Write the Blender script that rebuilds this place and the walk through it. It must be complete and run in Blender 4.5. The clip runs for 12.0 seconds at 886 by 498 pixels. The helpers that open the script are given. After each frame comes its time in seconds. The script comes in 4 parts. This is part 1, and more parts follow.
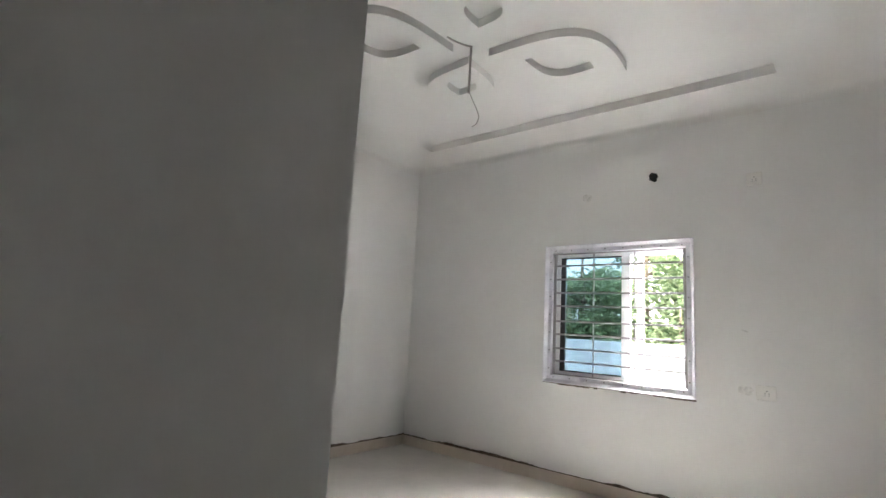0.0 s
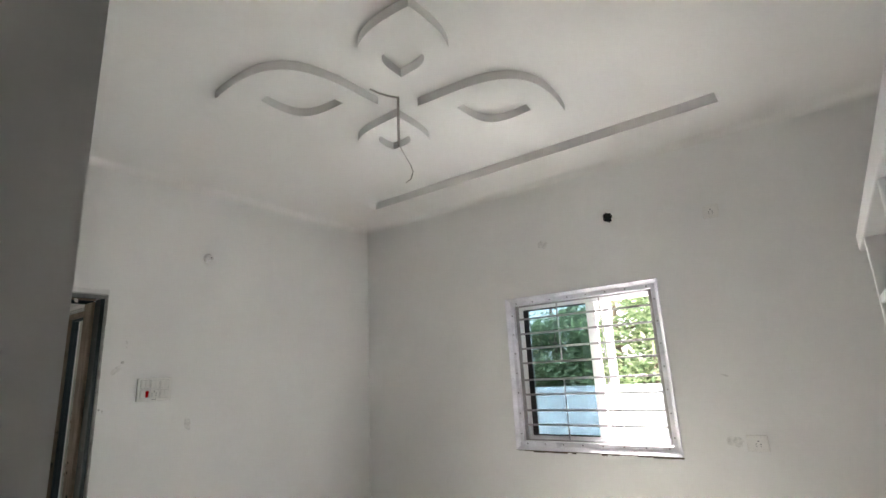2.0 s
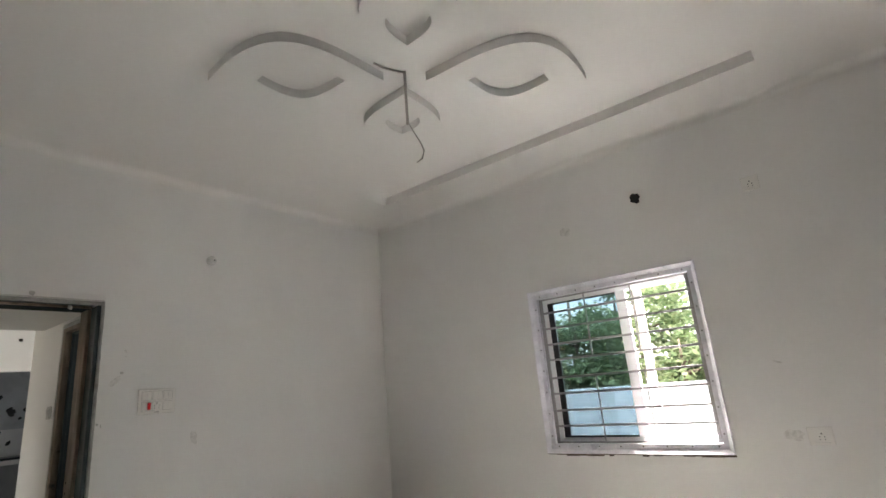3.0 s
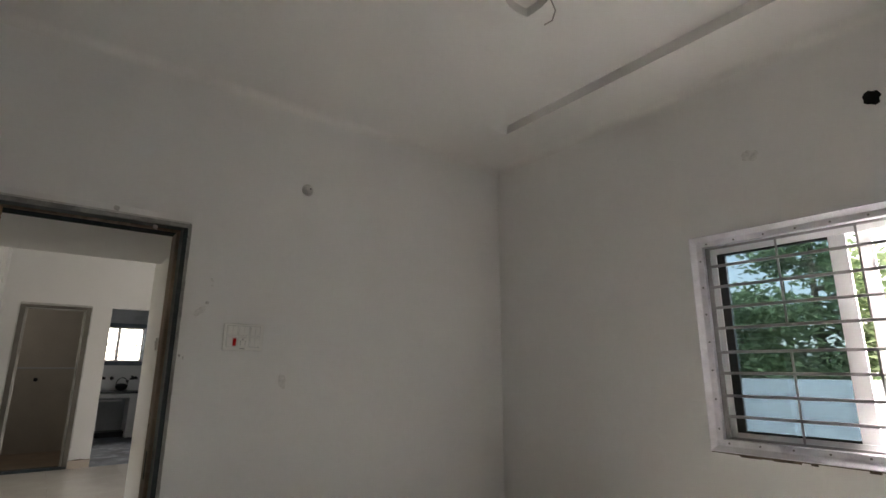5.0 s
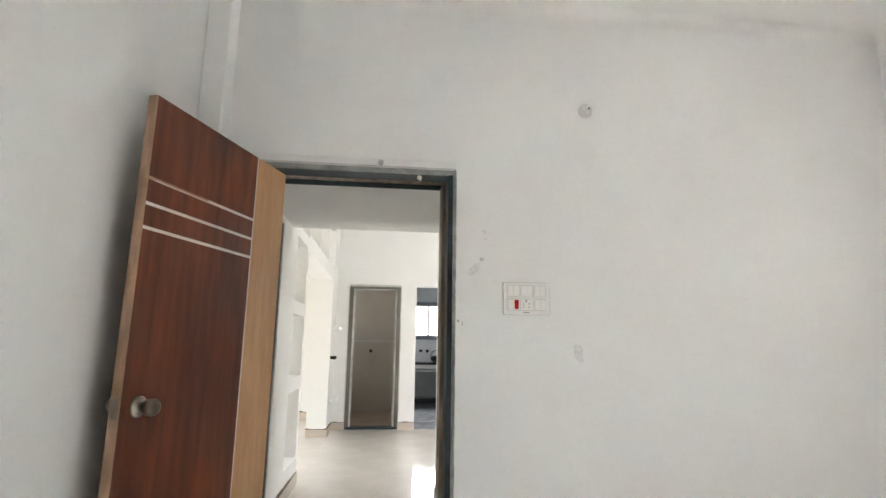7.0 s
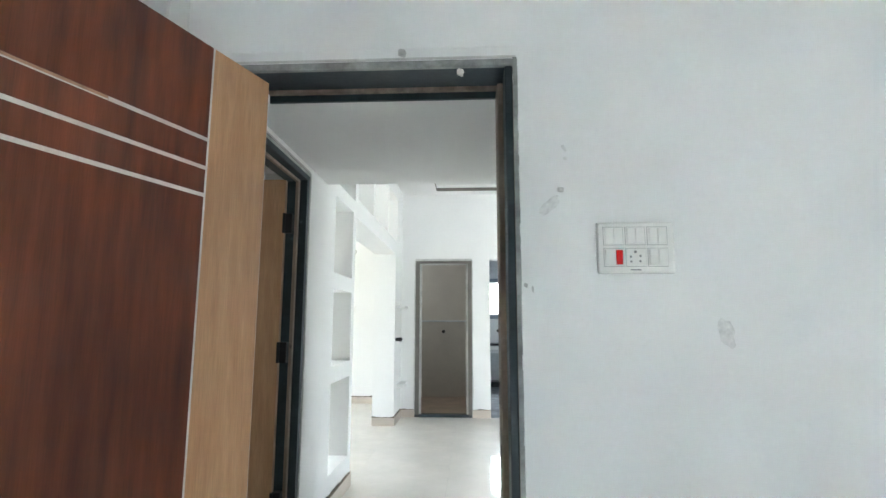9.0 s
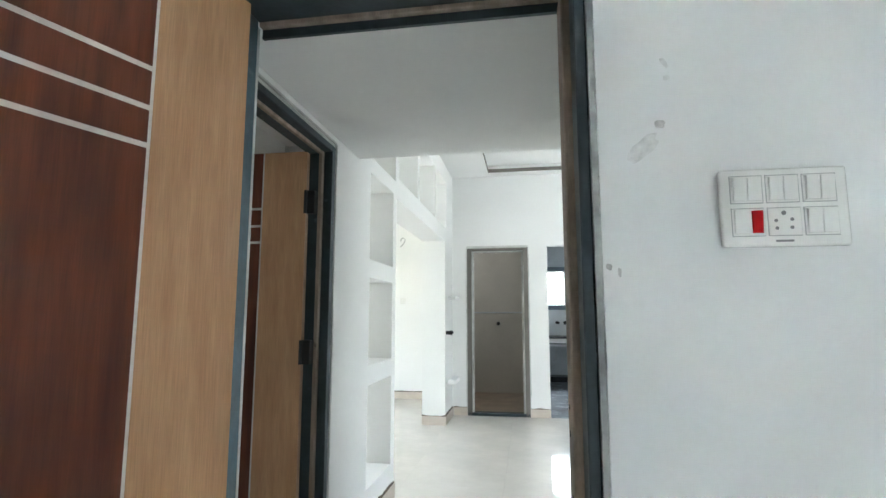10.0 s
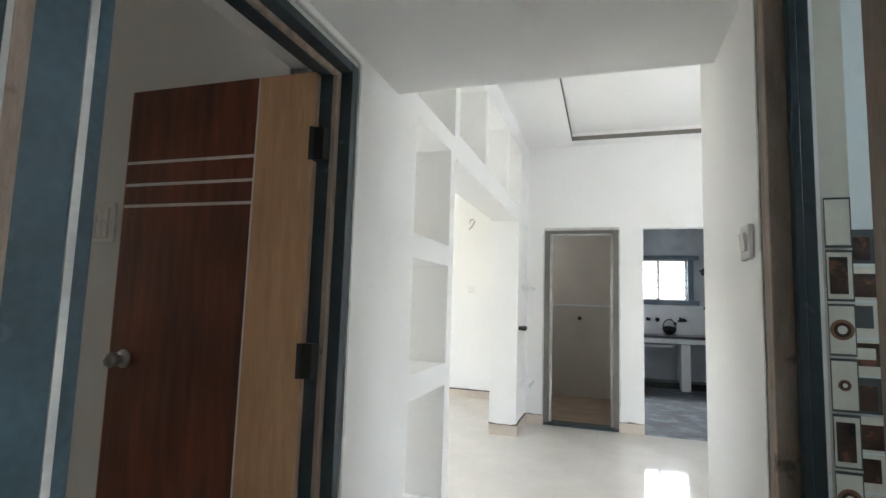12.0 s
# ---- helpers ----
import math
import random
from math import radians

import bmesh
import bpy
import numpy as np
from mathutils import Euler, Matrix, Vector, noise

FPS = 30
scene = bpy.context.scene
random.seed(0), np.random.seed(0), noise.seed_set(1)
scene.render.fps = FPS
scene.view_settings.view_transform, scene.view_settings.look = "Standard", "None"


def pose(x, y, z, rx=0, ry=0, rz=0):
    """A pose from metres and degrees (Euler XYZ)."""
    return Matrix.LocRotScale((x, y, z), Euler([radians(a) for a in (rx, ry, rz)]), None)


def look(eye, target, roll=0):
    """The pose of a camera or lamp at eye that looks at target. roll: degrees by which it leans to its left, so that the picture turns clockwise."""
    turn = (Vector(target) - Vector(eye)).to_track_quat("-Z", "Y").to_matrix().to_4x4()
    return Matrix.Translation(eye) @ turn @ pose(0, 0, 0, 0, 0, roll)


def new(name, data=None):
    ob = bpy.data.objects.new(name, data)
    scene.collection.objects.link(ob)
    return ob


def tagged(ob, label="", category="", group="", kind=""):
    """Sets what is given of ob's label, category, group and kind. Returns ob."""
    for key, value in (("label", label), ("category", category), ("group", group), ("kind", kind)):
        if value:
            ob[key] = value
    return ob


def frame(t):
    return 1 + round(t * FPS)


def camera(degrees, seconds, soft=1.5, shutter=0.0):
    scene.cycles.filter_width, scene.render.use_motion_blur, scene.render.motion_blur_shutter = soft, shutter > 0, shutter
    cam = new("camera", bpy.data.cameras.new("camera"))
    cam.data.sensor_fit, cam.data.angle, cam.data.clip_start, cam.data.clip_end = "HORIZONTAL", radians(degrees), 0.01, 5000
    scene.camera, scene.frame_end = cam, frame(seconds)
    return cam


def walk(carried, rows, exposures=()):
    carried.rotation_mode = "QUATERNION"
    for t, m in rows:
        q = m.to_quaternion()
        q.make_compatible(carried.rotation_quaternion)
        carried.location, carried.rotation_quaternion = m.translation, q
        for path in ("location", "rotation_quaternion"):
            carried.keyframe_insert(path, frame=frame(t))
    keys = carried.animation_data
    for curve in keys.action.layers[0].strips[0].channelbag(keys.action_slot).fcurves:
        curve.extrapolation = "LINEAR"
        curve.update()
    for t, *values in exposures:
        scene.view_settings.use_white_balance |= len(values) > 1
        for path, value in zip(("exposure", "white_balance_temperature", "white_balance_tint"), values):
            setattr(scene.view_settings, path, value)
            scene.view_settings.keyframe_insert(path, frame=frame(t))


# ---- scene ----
cam = camera(82.0, 12.0)
PATH = [
    (0, (-0.791, -3.977, 1.285), (0.721, -2.703, 1.583), 3.2),
    (0.5, (-0.796, -3.971, 1.328), (0.823, -2.845, 1.661), 2.4),
    (1, (-0.748, -3.978, 1.386), (0.895, -2.903, 1.769), 0.4),
    (1.5, (-0.597, -3.957, 1.434), (1.034, -2.884, 1.867), -1.3),
    (2, (-0.442, -3.892, 1.458), (1.12, -2.739, 1.939), -2.9),
    (2.5, (-0.351, -3.82, 1.424), (1.179, -2.637, 1.932), -4.4),
    (2.7, (-0.311, -3.761, 1.41), (1.229, -2.595, 1.929), -5.1),
    (4.5, (0.261, -3.373, 1.291), (1.552, -1.927, 1.785), -1.3),
    (5, (0.369, -3.173, 1.283), (1.555, -1.629, 1.742), 0.3),
    (5.5, (0.423, -3.024, 1.255), (1.347, -1.303, 1.685), 1.4),
    (6, (0.539, -2.818, 1.252), (1.069, -0.933, 1.659), 0.4),
    (6.5, (0.618, -2.668, 1.254), (0.921, -0.728, 1.632), -0.4),
    (7, (0.634, -2.438, 1.241), (0.84, -0.483, 1.606), 0.8),
    (7.2, (0.627, -2.351, 1.24), (0.824, -0.395, 1.606), 1.3),
    (9, (0.795, -1.583, 1.233), (0.691, 0.393, 1.521), 0.1),
    (9.5, (0.758, -1.361, 1.24), (0.625, 0.618, 1.496), 0.6),
    (10, (0.797, -1.098, 1.253), (0.478, 0.86, 1.504), 0.0),
    (10.5, (0.827, -0.928, 1.258), (0.436, 1.021, 1.478), -0.8),
    (11, (0.767, -0.695, 1.265), (0.399, 1.261, 1.463), -0.2),
    (11.5, (0.708, -0.507, 1.271), (0.306, 1.444, 1.456), 1.9),
    (12, (0.688, -0.268, 1.28), (0.081, 1.627, 1.481), 1.8),
]
EXPO = [(0.0, 2.5, 6600, 12), (1.5, 2.6, 6650, 11), (2.7, 2.33, 6900, 13), (4.5, 1.55, 7100, 14), (5.0, 1.6, 7100, 14), (5.5, 2.55, 6950, 11), (6.0, 3.2, 6800, 7), (6.5, 3.38, 6700, 9), (7.2, 3.33, 6700, 12), (9.0, 3.42, 5900, 5), (10.0, 3.32, 5900, 4), (12.0, 3.15, 6150, 9)]
walk(cam, [(t, look(eye, target, roll)) for t, eye, target, roll in PATH], EXPO)


SKY_STRENGTH = 0.25
SUN_STRENGTH = 5.0
LIGHTS = [
    ("window_sky_light", (4.75, -2.6, 3.2), (2.7, -2.2, 1.2), 2.5, 1.5, 960, (0.98, 0.98, 0.985)),
    # added lamp for daylight from the left; its opening is never in view
    ("living_fill_light", (-4.75, 3.65, 1.4), (0, 3.65, 1.2), 2.4, 1.9, 1.5, (1.0, 0.99, 0.97)),
    # hall brightener, set at an opening invented for the unseen right wall
    ("hall_fill_light", (3.58, 2.66, 1.5), (0, 3.0, 1.3), 1.3, 1.1, 2.1, (1.0, 0.99, 0.97)),
    # warm fill added to the side room, whose walls have no window
    ("side_room_fill_light", (-4.7, 0.65, 1.5), (0, 0.65, 1.2), 0.9, 1.1, 0.85, (1.0, 0.88, 0.74)),
    # bathroom fill without a known source, hung before the solid end wall
    ("bath_fill_light", (3.38, 0.9, 2.0), (1.2, 1.0, 1.2), 0.6, 0.5, 3, (0.92, 0.97, 1.0)),
    ("kitchen_sky_light", (1.6, 9.7, 2.1), (1.6, 7.0, 1.5), 1.0, 0.7, 16, (0.95, 0.98, 1.0)),
    # added high in the toilet only to brighten it; no ventilator is modelled
    ("toilet_fill_light", (-0.33, 6.4, 2.3), (0.6, 6.6, 1.0), 0.4, 0.3, 1.0, (1.0, 0.97, 0.92)),
]
# ---- world and lights ----
world = bpy.data.worlds.new("world")
scene.world = world
world.use_nodes = True
wn = world.node_tree
sky = wn.nodes.new("ShaderNodeTexSky")
sky.sky_type = "NISHITA"
sky.sun_disc = False
sky.sun_elevation = radians(39.2)
sky.sun_rotation = radians(335)
sky.air_density = 1.2
sky.dust_density = 1.2
soft_sky = wn.nodes.new("ShaderNodeHueSaturation")
soft_sky.inputs["Saturation"].default_value = 0.4
wn.links.new(sky.outputs[0], soft_sky.inputs["Color"])
wn.links.new(soft_sky.outputs[0], wn.nodes["Background"].inputs[0])
wn.nodes["Background"].inputs[1].default_value = SKY_STRENGTH

sun_data = bpy.data.lights.new("sun", "SUN")
sun_data.energy, sun_data.angle, sun_data.color = SUN_STRENGTH, radians(3), (1.0, 0.975, 0.93)
sun = new("sun", sun_data)
sun.matrix_world = look((-7, -15, 13.5), (0, 0, 0))


def area_lamp(name, centre, target, w, h, watts, colour):
    data = bpy.data.lights.new(name, "AREA")
    data.shape, data.size, data.size_y, data.energy, data.color = "RECTANGLE", w, h, watts, colour
    lamp = new(name, data)
    lamp.matrix_world = look(centre, target)
    return lamp


for spec in LIGHTS:
    area_lamp(*spec)


# ---- materials ----
def nodes_of(name, rough=0.6, metal=0.0):
    m = bpy.data.materials.new(name)
    m.use_nodes = True
    nt = m.node_tree
    b = nt.nodes["Principled BSDF"]
    b.inputs["Roughness"].default_value = rough
    b.inputs["Metallic"].default_value = metal
    return m, nt, b


def noise_tex(nt, scale, detail=4.0, stretch=(1, 1, 1)):
    tc = nt.nodes.new("ShaderNodeTexCoord")
    mp = nt.nodes.new("ShaderNodeMapping")
    mp.inputs["Scale"].default_value = stretch
    nt.links.new(tc.outputs["Object"], mp.inputs[0])
    n = nt.nodes.new("ShaderNodeTexNoise")
    n.inputs["Scale"].default_value, n.inputs["Detail"].default_value = scale, detail
    nt.links.new(mp.outputs[0], n.inputs["Vector"])
    return n


def ramp(nt, fac, stops):
    r = nt.nodes.new("ShaderNodeValToRGB")
    e = r.color_ramp.elements
    e[0].position, e[0].color = stops[0][0], (*stops[0][1], 1)
    e[1].position, e[1].color = stops[-1][0], (*stops[-1][1], 1)
    for p, c in stops[1:-1]:
        k = e.new(p)
        k.color = (*c, 1)
    nt.links.new(fac, r.inputs[0])
    return r


def mix(nt, a, b, fac, mode="MIX"):
    m = nt.nodes.new("ShaderNodeMix")
    m.data_type, m.blend_type = "RGBA", mode
    if isinstance(fac, float):
        m.inputs[0].default_value = fac
    else:
        nt.links.new(fac, m.inputs[0])
    nt.links.new(a, m.inputs[6])
    nt.links.new(b, m.inputs[7])
    return m.outputs[2]


def surface(name, base, vary=0.04, scale=1.5, fine=60, rough=0.6, bump=0.02, metal=0.0, stretch=(1, 1, 1), stain=None, stain_at=(0.62, 0.72)):
    """Base colour with soft patches, fine grain, optional stains and a fine relief."""
    m, nt, b = nodes_of(name, rough, metal)
    lo = tuple(max(0, c * (1 - vary)) for c in base)
    hi = tuple(min(1, c * (1 + vary)) for c in base)
    n1 = noise_tex(nt, scale, 5, stretch)
    r1 = ramp(nt, n1.outputs[0], [(0.35, lo), (0.65, hi)])
    n2 = noise_tex(nt, fine, 3, stretch)
    r2 = ramp(nt, n2.outputs[0], [(0.3, (1 - vary * 0.8,) * 3), (0.7, (1, 1, 1))])
    col = mix(nt, r1.outputs[0], r2.outputs[0], 1.0, "MULTIPLY")
    if stain:
        n3 = noise_tex(nt, scale * 2.3, 6)
        r3 = ramp(nt, n3.outputs[0], [(stain_at[0], (0, 0, 0)), (stain_at[1], (1, 1, 1))])
        rgb = nt.nodes.new("ShaderNodeRGB")
        rgb.outputs[0].default_value = (*stain, 1)
        col = mix(nt, col, rgb.outputs[0], r3.outputs[0])
    nt.links.new(col, b.inputs["Base Color"])
    if bump:
        bp = nt.nodes.new("ShaderNodeBump")
        bp.inputs["Strength"].default_value = bump * 10
        bp.inputs["Distance"].default_value = 0.004
        n4 = noise_tex(nt, fine * 0.5, 6, stretch)
        nt.links.new(n4.outputs[0], bp.inputs["Height"])
        nt.links.new(bp.outputs[0], b.inputs["Normal"])
    return m


def wood(name, dark, light, scale=3.0, rough=0.45, lowmul=(0.62, 0.56, 0.54)):
    m, nt, b = nodes_of(name, rough)
    n1 = noise_tex(nt, scale, 8, (7, 7, 0.75))
    r1 = ramp(nt, n1.outputs[0], [(0.3, dark), (0.7, light)])
    n2 = noise_tex(nt, 2.6, 5, (1.8, 1.8, 0.55))
    r2 = ramp(nt, n2.outputs[0], [(0.36, lowmul), (0.62, (1, 1, 1))])
    n3 = noise_tex(nt, 26, 5, (14, 14, 0.4))
    r3 = ramp(nt, n3.outputs[0], [(0.35, (0.84, 0.82, 0.8)), (0.6, (1, 1, 1))])
    c = mix(nt, r1.outputs[0], r2.outputs[0], 1.0, "MULTIPLY")
    c = mix(nt, c, r3.outputs[0], 1.0, "MULTIPLY")
    nt.links.new(c, b.inputs["Base Color"])
    bp = nt.nodes.new("ShaderNodeBump")
    bp.inputs["Strength"].default_value, bp.inputs["Distance"].default_value = 0.12, 0.002
    nt.links.new(n3.outputs[0], bp.inputs["Height"])
    nt.links.new(bp.outputs[0], b.inputs["Normal"])
    return m


M_WALL = surface("wall_putty", (0.815, 0.813, 0.80), 0.02, 1.1, 45, 0.75, 0.02, stain=(0.782, 0.78, 0.767), stain_at=(0.55, 0.8))
M_CEIL = surface("ceiling_putty", (0.80, 0.79, 0.77), 0.02, 0.9, 40, 0.8, 0.015)
M_HALL = surface("hall_putty", (0.85, 0.842, 0.825), 0.02, 1.1, 40, 0.7, 0.015)
M_TILE = surface("vitrified_tile", (0.66, 0.625, 0.57), 0.05, 2.6, 14, 0.06, 0.0)
M_SKIRT = surface("skirting_tile", (0.62, 0.54, 0.46), 0.06, 3.0, 20, 0.22, 0.0)
M_MORTAR = surface("raw_mortar", (0.12, 0.09, 0.065), 0.5, 18, 90, 0.95, 0.06)
M_SLATE = surface("slate_grey_paint", (0.030, 0.046, 0.055), 0.25, 5, 70, 0.5, 0.03, stain=(0.08, 0.105, 0.115), stain_at=(0.66, 0.74))
M_PRIMER = surface("brown_primer_wood", (0.34, 0.26, 0.205), 0.25, 4, 60, 0.7, 0.03, stretch=(6, 6, 1), stain=(0.10, 0.08, 0.07), stain_at=(0.66, 0.72))
M_STRIP = surface("rough_grey_plaster", (0.36, 0.365, 0.35), 0.25, 10, 70, 0.9, 0.06)
M_PUTTYEDGE = surface("putty_edge", (0.62, 0.615, 0.59), 0.15, 8, 70, 0.8, 0.05)
M_WALNUT = wood("walnut_veneer", (0.085, 0.020, 0.009), (0.25, 0.068, 0.028))
M_MAPLE = wood("maple_veneer", (0.54, 0.30, 0.155), (0.65, 0.39, 0.215), 4.0, 0.5, (0.9, 0.88, 0.86))
M_EDGE = surface("sawn_leaf_edge", (0.48, 0.30, 0.20), 0.2, 6, 80, 0.7, 0.03, stretch=(4, 4, 1))
M_GROOVE = surface("white_groove_strip", (0.72, 0.68, 0.64), 0.08, 20, 90, 0.6, 0.0)
M_STEEL = surface("brushed_steel", (0.30, 0.285, 0.26), 0.2, 12, 140, 0.28, 0.0, metal=1.0)
M_BLACK = surface("black_iron", (0.010, 0.010, 0.010), 0.3, 9, 90, 0.6, 0.02)
M_PLASTIC = surface("ivory_plastic", (0.84, 0.83, 0.80), 0.02, 12, 120, 0.12, 0.0)
M_PLASTIC_D = surface("socket_grey", (0.22, 0.22, 0.22), 0.1, 12, 120, 0.5, 0.0)
M_GAP = surface("plastic_joint", (0.40, 0.40, 0.39), 0.05, 20, 100, 0.6, 0.0)
M_RED = surface("red_rocker", (0.55, 0.006, 0.008), 0.05, 20, 100, 0.25, 0.0)
M_HOLE = surface("hole_dark", (0.012, 0.011, 0.010), 0.3, 20, 90, 0.95, 0.0)
M_FILL = surface("grey_filler", (0.75, 0.745, 0.725), 0.12, 40, 120, 0.9, 0.02)
M_SMUDGE = surface("grey_smudge", (0.58, 0.57, 0.55), 0.2, 30, 120, 0.9, 0.02)
M_GRILL = surface("grille_primer", (0.33, 0.31, 0.315), 0.1, 8, 80, 0.5, 0.01)
M_UPVC = surface("white_upvc", (0.80, 0.80, 0.80), 0.03, 4, 80, 0.3, 0.0)
M_MARBLE = surface("window_lining_stone", (0.80, 0.79, 0.84), 0.10, 7, 30, 0.3, 0.0, stain=(0.52, 0.51, 0.57), stain_at=(0.6, 0.75))
M_GRANITE = surface("black_granite", (0.03, 0.032, 0.035), 0.4, 12, 160, 0.25, 0.0)
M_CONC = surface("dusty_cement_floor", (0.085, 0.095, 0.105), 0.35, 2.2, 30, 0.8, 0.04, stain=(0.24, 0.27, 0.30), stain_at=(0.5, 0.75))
M_GREY = surface("grey_cement_wall", (0.56, 0.58, 0.60), 0.12, 2.0, 40, 0.8, 0.03, stain=(0.42, 0.44, 0.46), stain_at=(0.55, 0.8))
M_TOILET = surface("beige_wall_tile", (0.50, 0.46, 0.40), 0.06, 2.0, 40, 0.3, 0.0)
M_TOILETF = surface("brown_floor_tile", (0.36, 0.27, 0.19), 0.15, 4, 40, 0.4, 0.0)
M_PARAPET = surface("parapet_paint", (0.17, 0.18, 0.185), 0.06, 1.5, 30, 0.8, 0.02)
M_TERRACE = surface("terrace_cement", (0.42, 0.42, 0.41), 0.12, 1.5, 30, 0.85, 0.02)
M_SOIL = surface("soil", (0.20, 0.19, 0.12), 0.3, 0.2, 4, 0.95, 0.0)
M_BARK = surface("bark", (0.13, 0.10, 0.07), 0.3, 8, 60, 0.9, 0.05)
M_BUILD = surface("far_plaster", (0.66, 0.66, 0.64), 0.1, 0.3, 4, 0.85, 0.0)
M_TEAL = surface("blue_grey_frame", (0.17, 0.21, 0.25), 0.15, 6, 60, 0.5, 0.02)
M_BLUEWALL = surface("pale_blue_tile", (0.62, 0.68, 0.69), 0.03, 3, 50, 0.25, 0.0)
# slate paint again, with the blue light on the left jambs in its colour
M_SLATE_SKYLIT = surface("slate_paint_skylit", (0.050, 0.095, 0.118), 0.25, 5, 60, 0.45, 0.03, stain=(0.12, 0.17, 0.19), stain_at=(0.66, 0.76))
M_DUSK = surface("grey_brown", (0.17, 0.155, 0.135), 0.1, 4, 60, 0.6, 0.0)
M_BATHPIER = surface("cream_bath_wall", (0.56, 0.54, 0.46), 0.05, 3, 50, 0.3, 0.0)
M_T_DARK = surface("dark_brown_tile", (0.045, 0.022, 0.014), 0.4, 14, 90, 0.2, 0.0, stain=(0.16, 0.06, 0.03), stain_at=(0.55, 0.7))
M_T_LIGHT = surface("cream_tile", (0.60, 0.58, 0.50), 0.06, 10, 90, 0.2, 0.0)
M_T_BROWN = surface("brown_tile_ring", (0.20, 0.10, 0.055), 0.3, 14, 90, 0.25, 0.0)
M_T_LINE = surface("black_tile_line", (0.04, 0.045, 0.045), 0.2, 10, 90, 0.3, 0.0)
M_WIRE = surface("grey_wire", (0.42, 0.40, 0.37), 0.1, 20, 90, 0.5, 0.0)


def leaf_material():
    m, nt, b = nodes_of("foliage", 0.55)
    g = nt.nodes.new("ShaderNodeNewGeometry")
    r = ramp(nt, g.outputs["Random Per Island"], [(0.0, (0.10, 0.16, 0.075)), (0.5, (0.21, 0.28, 0.14)), (1.0, (0.34, 0.40, 0.23))])
    nt.links.new(r.outputs[0], b.inputs["Base Color"])
    tl = nt.nodes.new("ShaderNodeBsdfTranslucent")
    nt.links.new(r.outputs[0], tl.inputs[0])
    mx = nt.nodes.new("ShaderNodeMixShader")
    mx.inputs[0].default_value = 0.6
    nt.links.new(b.outputs[0], mx.inputs[1])
    nt.links.new(tl.outputs[0], mx.inputs[2])
    nt.links.new(mx.outputs[0], nt.nodes["Material Output"].inputs[0])
    return m


M_LEAF = leaf_material()


def glass_material(name, tint, rough=0.0):
    m, nt, b = nodes_of(name, rough)
    out = nt.nodes["Material Output"]
    t = nt.nodes.new("ShaderNodeBsdfTransparent")
    t.inputs[0].default_value = (*tint, 1)
    gl = nt.nodes.new("ShaderNodeBsdfGlossy")
    gl.inputs["Roughness"].default_value = 0.02
    fr = nt.nodes.new("ShaderNodeFresnel")
    fr.inputs[0].default_value = 1.45
    mx = nt.nodes.new("ShaderNodeMixShader")
    nt.links.new(fr.outputs[0], mx.inputs[0])
    nt.links.new(t.outputs[0], mx.inputs[1])
    nt.links.new(gl.outputs[0], mx.inputs[2])
    nt.links.new(mx.outputs[0], out.inputs[0])
    return m


M_GLASS = glass_material("teal_glass", (0.38, 0.46, 0.51))


# ---- mesh helpers ----
def box(bm, x0, x1, y0, y1, z0, z1):
    v = [bm.verts.new((x, y, z)) for z in (z0, z1) for y in (y0, y1) for x in (x0, x1)]
    for a, b, c, d in ((0, 2, 3, 1), (4, 5, 7, 6), (0, 1, 5, 4), (2, 6, 7, 3), (0, 4, 6, 2), (1, 3, 7, 5)):
        bm.faces.new((v[a], v[b], v[c], v[d]))
    return v


def bevel(bm, r, seg=2):
    bmesh.ops.bevel(bm, geom=list(bm.edges), offset=r, segments=seg, profile=0.6, affect="EDGES", clamp_overlap=True)


def tube(bm, points, r, sides=8):
    """A round bar along a line of points."""
    pts = [Vector(p) for p in points]
    rings = []
    for i, p in enumerate(pts):
        d = (pts[min(i + 1, len(pts) - 1)] - pts[max(i - 1, 0)]).normalized()
        u = d.orthogonal().normalized() if not rings else (last - d * last.dot(d)).normalized()
        last = u
        w = d.cross(u)
        rr = r[i] if isinstance(r, (list, tuple)) else r
        rings.append([bm.verts.new(p + (u * math.cos(a) + w * math.sin(a)) * rr) for a in [k * math.tau / sides for k in range(sides)]])
    for a, b in zip(rings, rings[1:]):
        for k in range(sides):
            bm.faces.new((a[k], a[(k + 1) % sides], b[(k + 1) % sides], b[k]))
    bm.faces.new(rings[0][::-1])
    bm.faces.new(rings[-1])


def extrude_outline(bm, pts, z0, z1, hole=None):
    """A plate with this outline, and a hole of as many points."""
    def ring(ps, z):
        return [bm.verts.new((x, y, z)) for x, y in ps]
    lo, hi = ring(pts, z0), ring(pts, z1)
    n = len(pts)
    for k in range(n):
        bm.faces.new((lo[k], lo[(k + 1) % n], hi[(k + 1) % n], hi[k]))
    if hole:
        l2, h2 = ring(hole, z0), ring(hole, z1)
        for k in range(n):
            bm.faces.new((l2[(k + 1) % n], l2[k], h2[k], h2[(k + 1) % n]))
            bm.faces.new((lo[(k + 1) % n], lo[k], l2[k], l2[(k + 1) % n]))
            bm.faces.new((hi[k], hi[(k + 1) % n], h2[(k + 1) % n], h2[k]))
    else:
        bm.faces.new(lo[::-1])
        bm.faces.new(hi)


def mesh_of(name, bm, material, smooth=False):
    bmesh.ops.recalc_face_normals(bm, faces=list(bm.faces))
    me = bpy.data.meshes.new(name)
    bm.to_mesh(me)
    bm.free()
    for mt in material if isinstance(material, (list, tuple)) else [material]:
        me.materials.append(mt)
    if smooth:
        for p in me.polygons:
            p.use_smooth = True
    return me


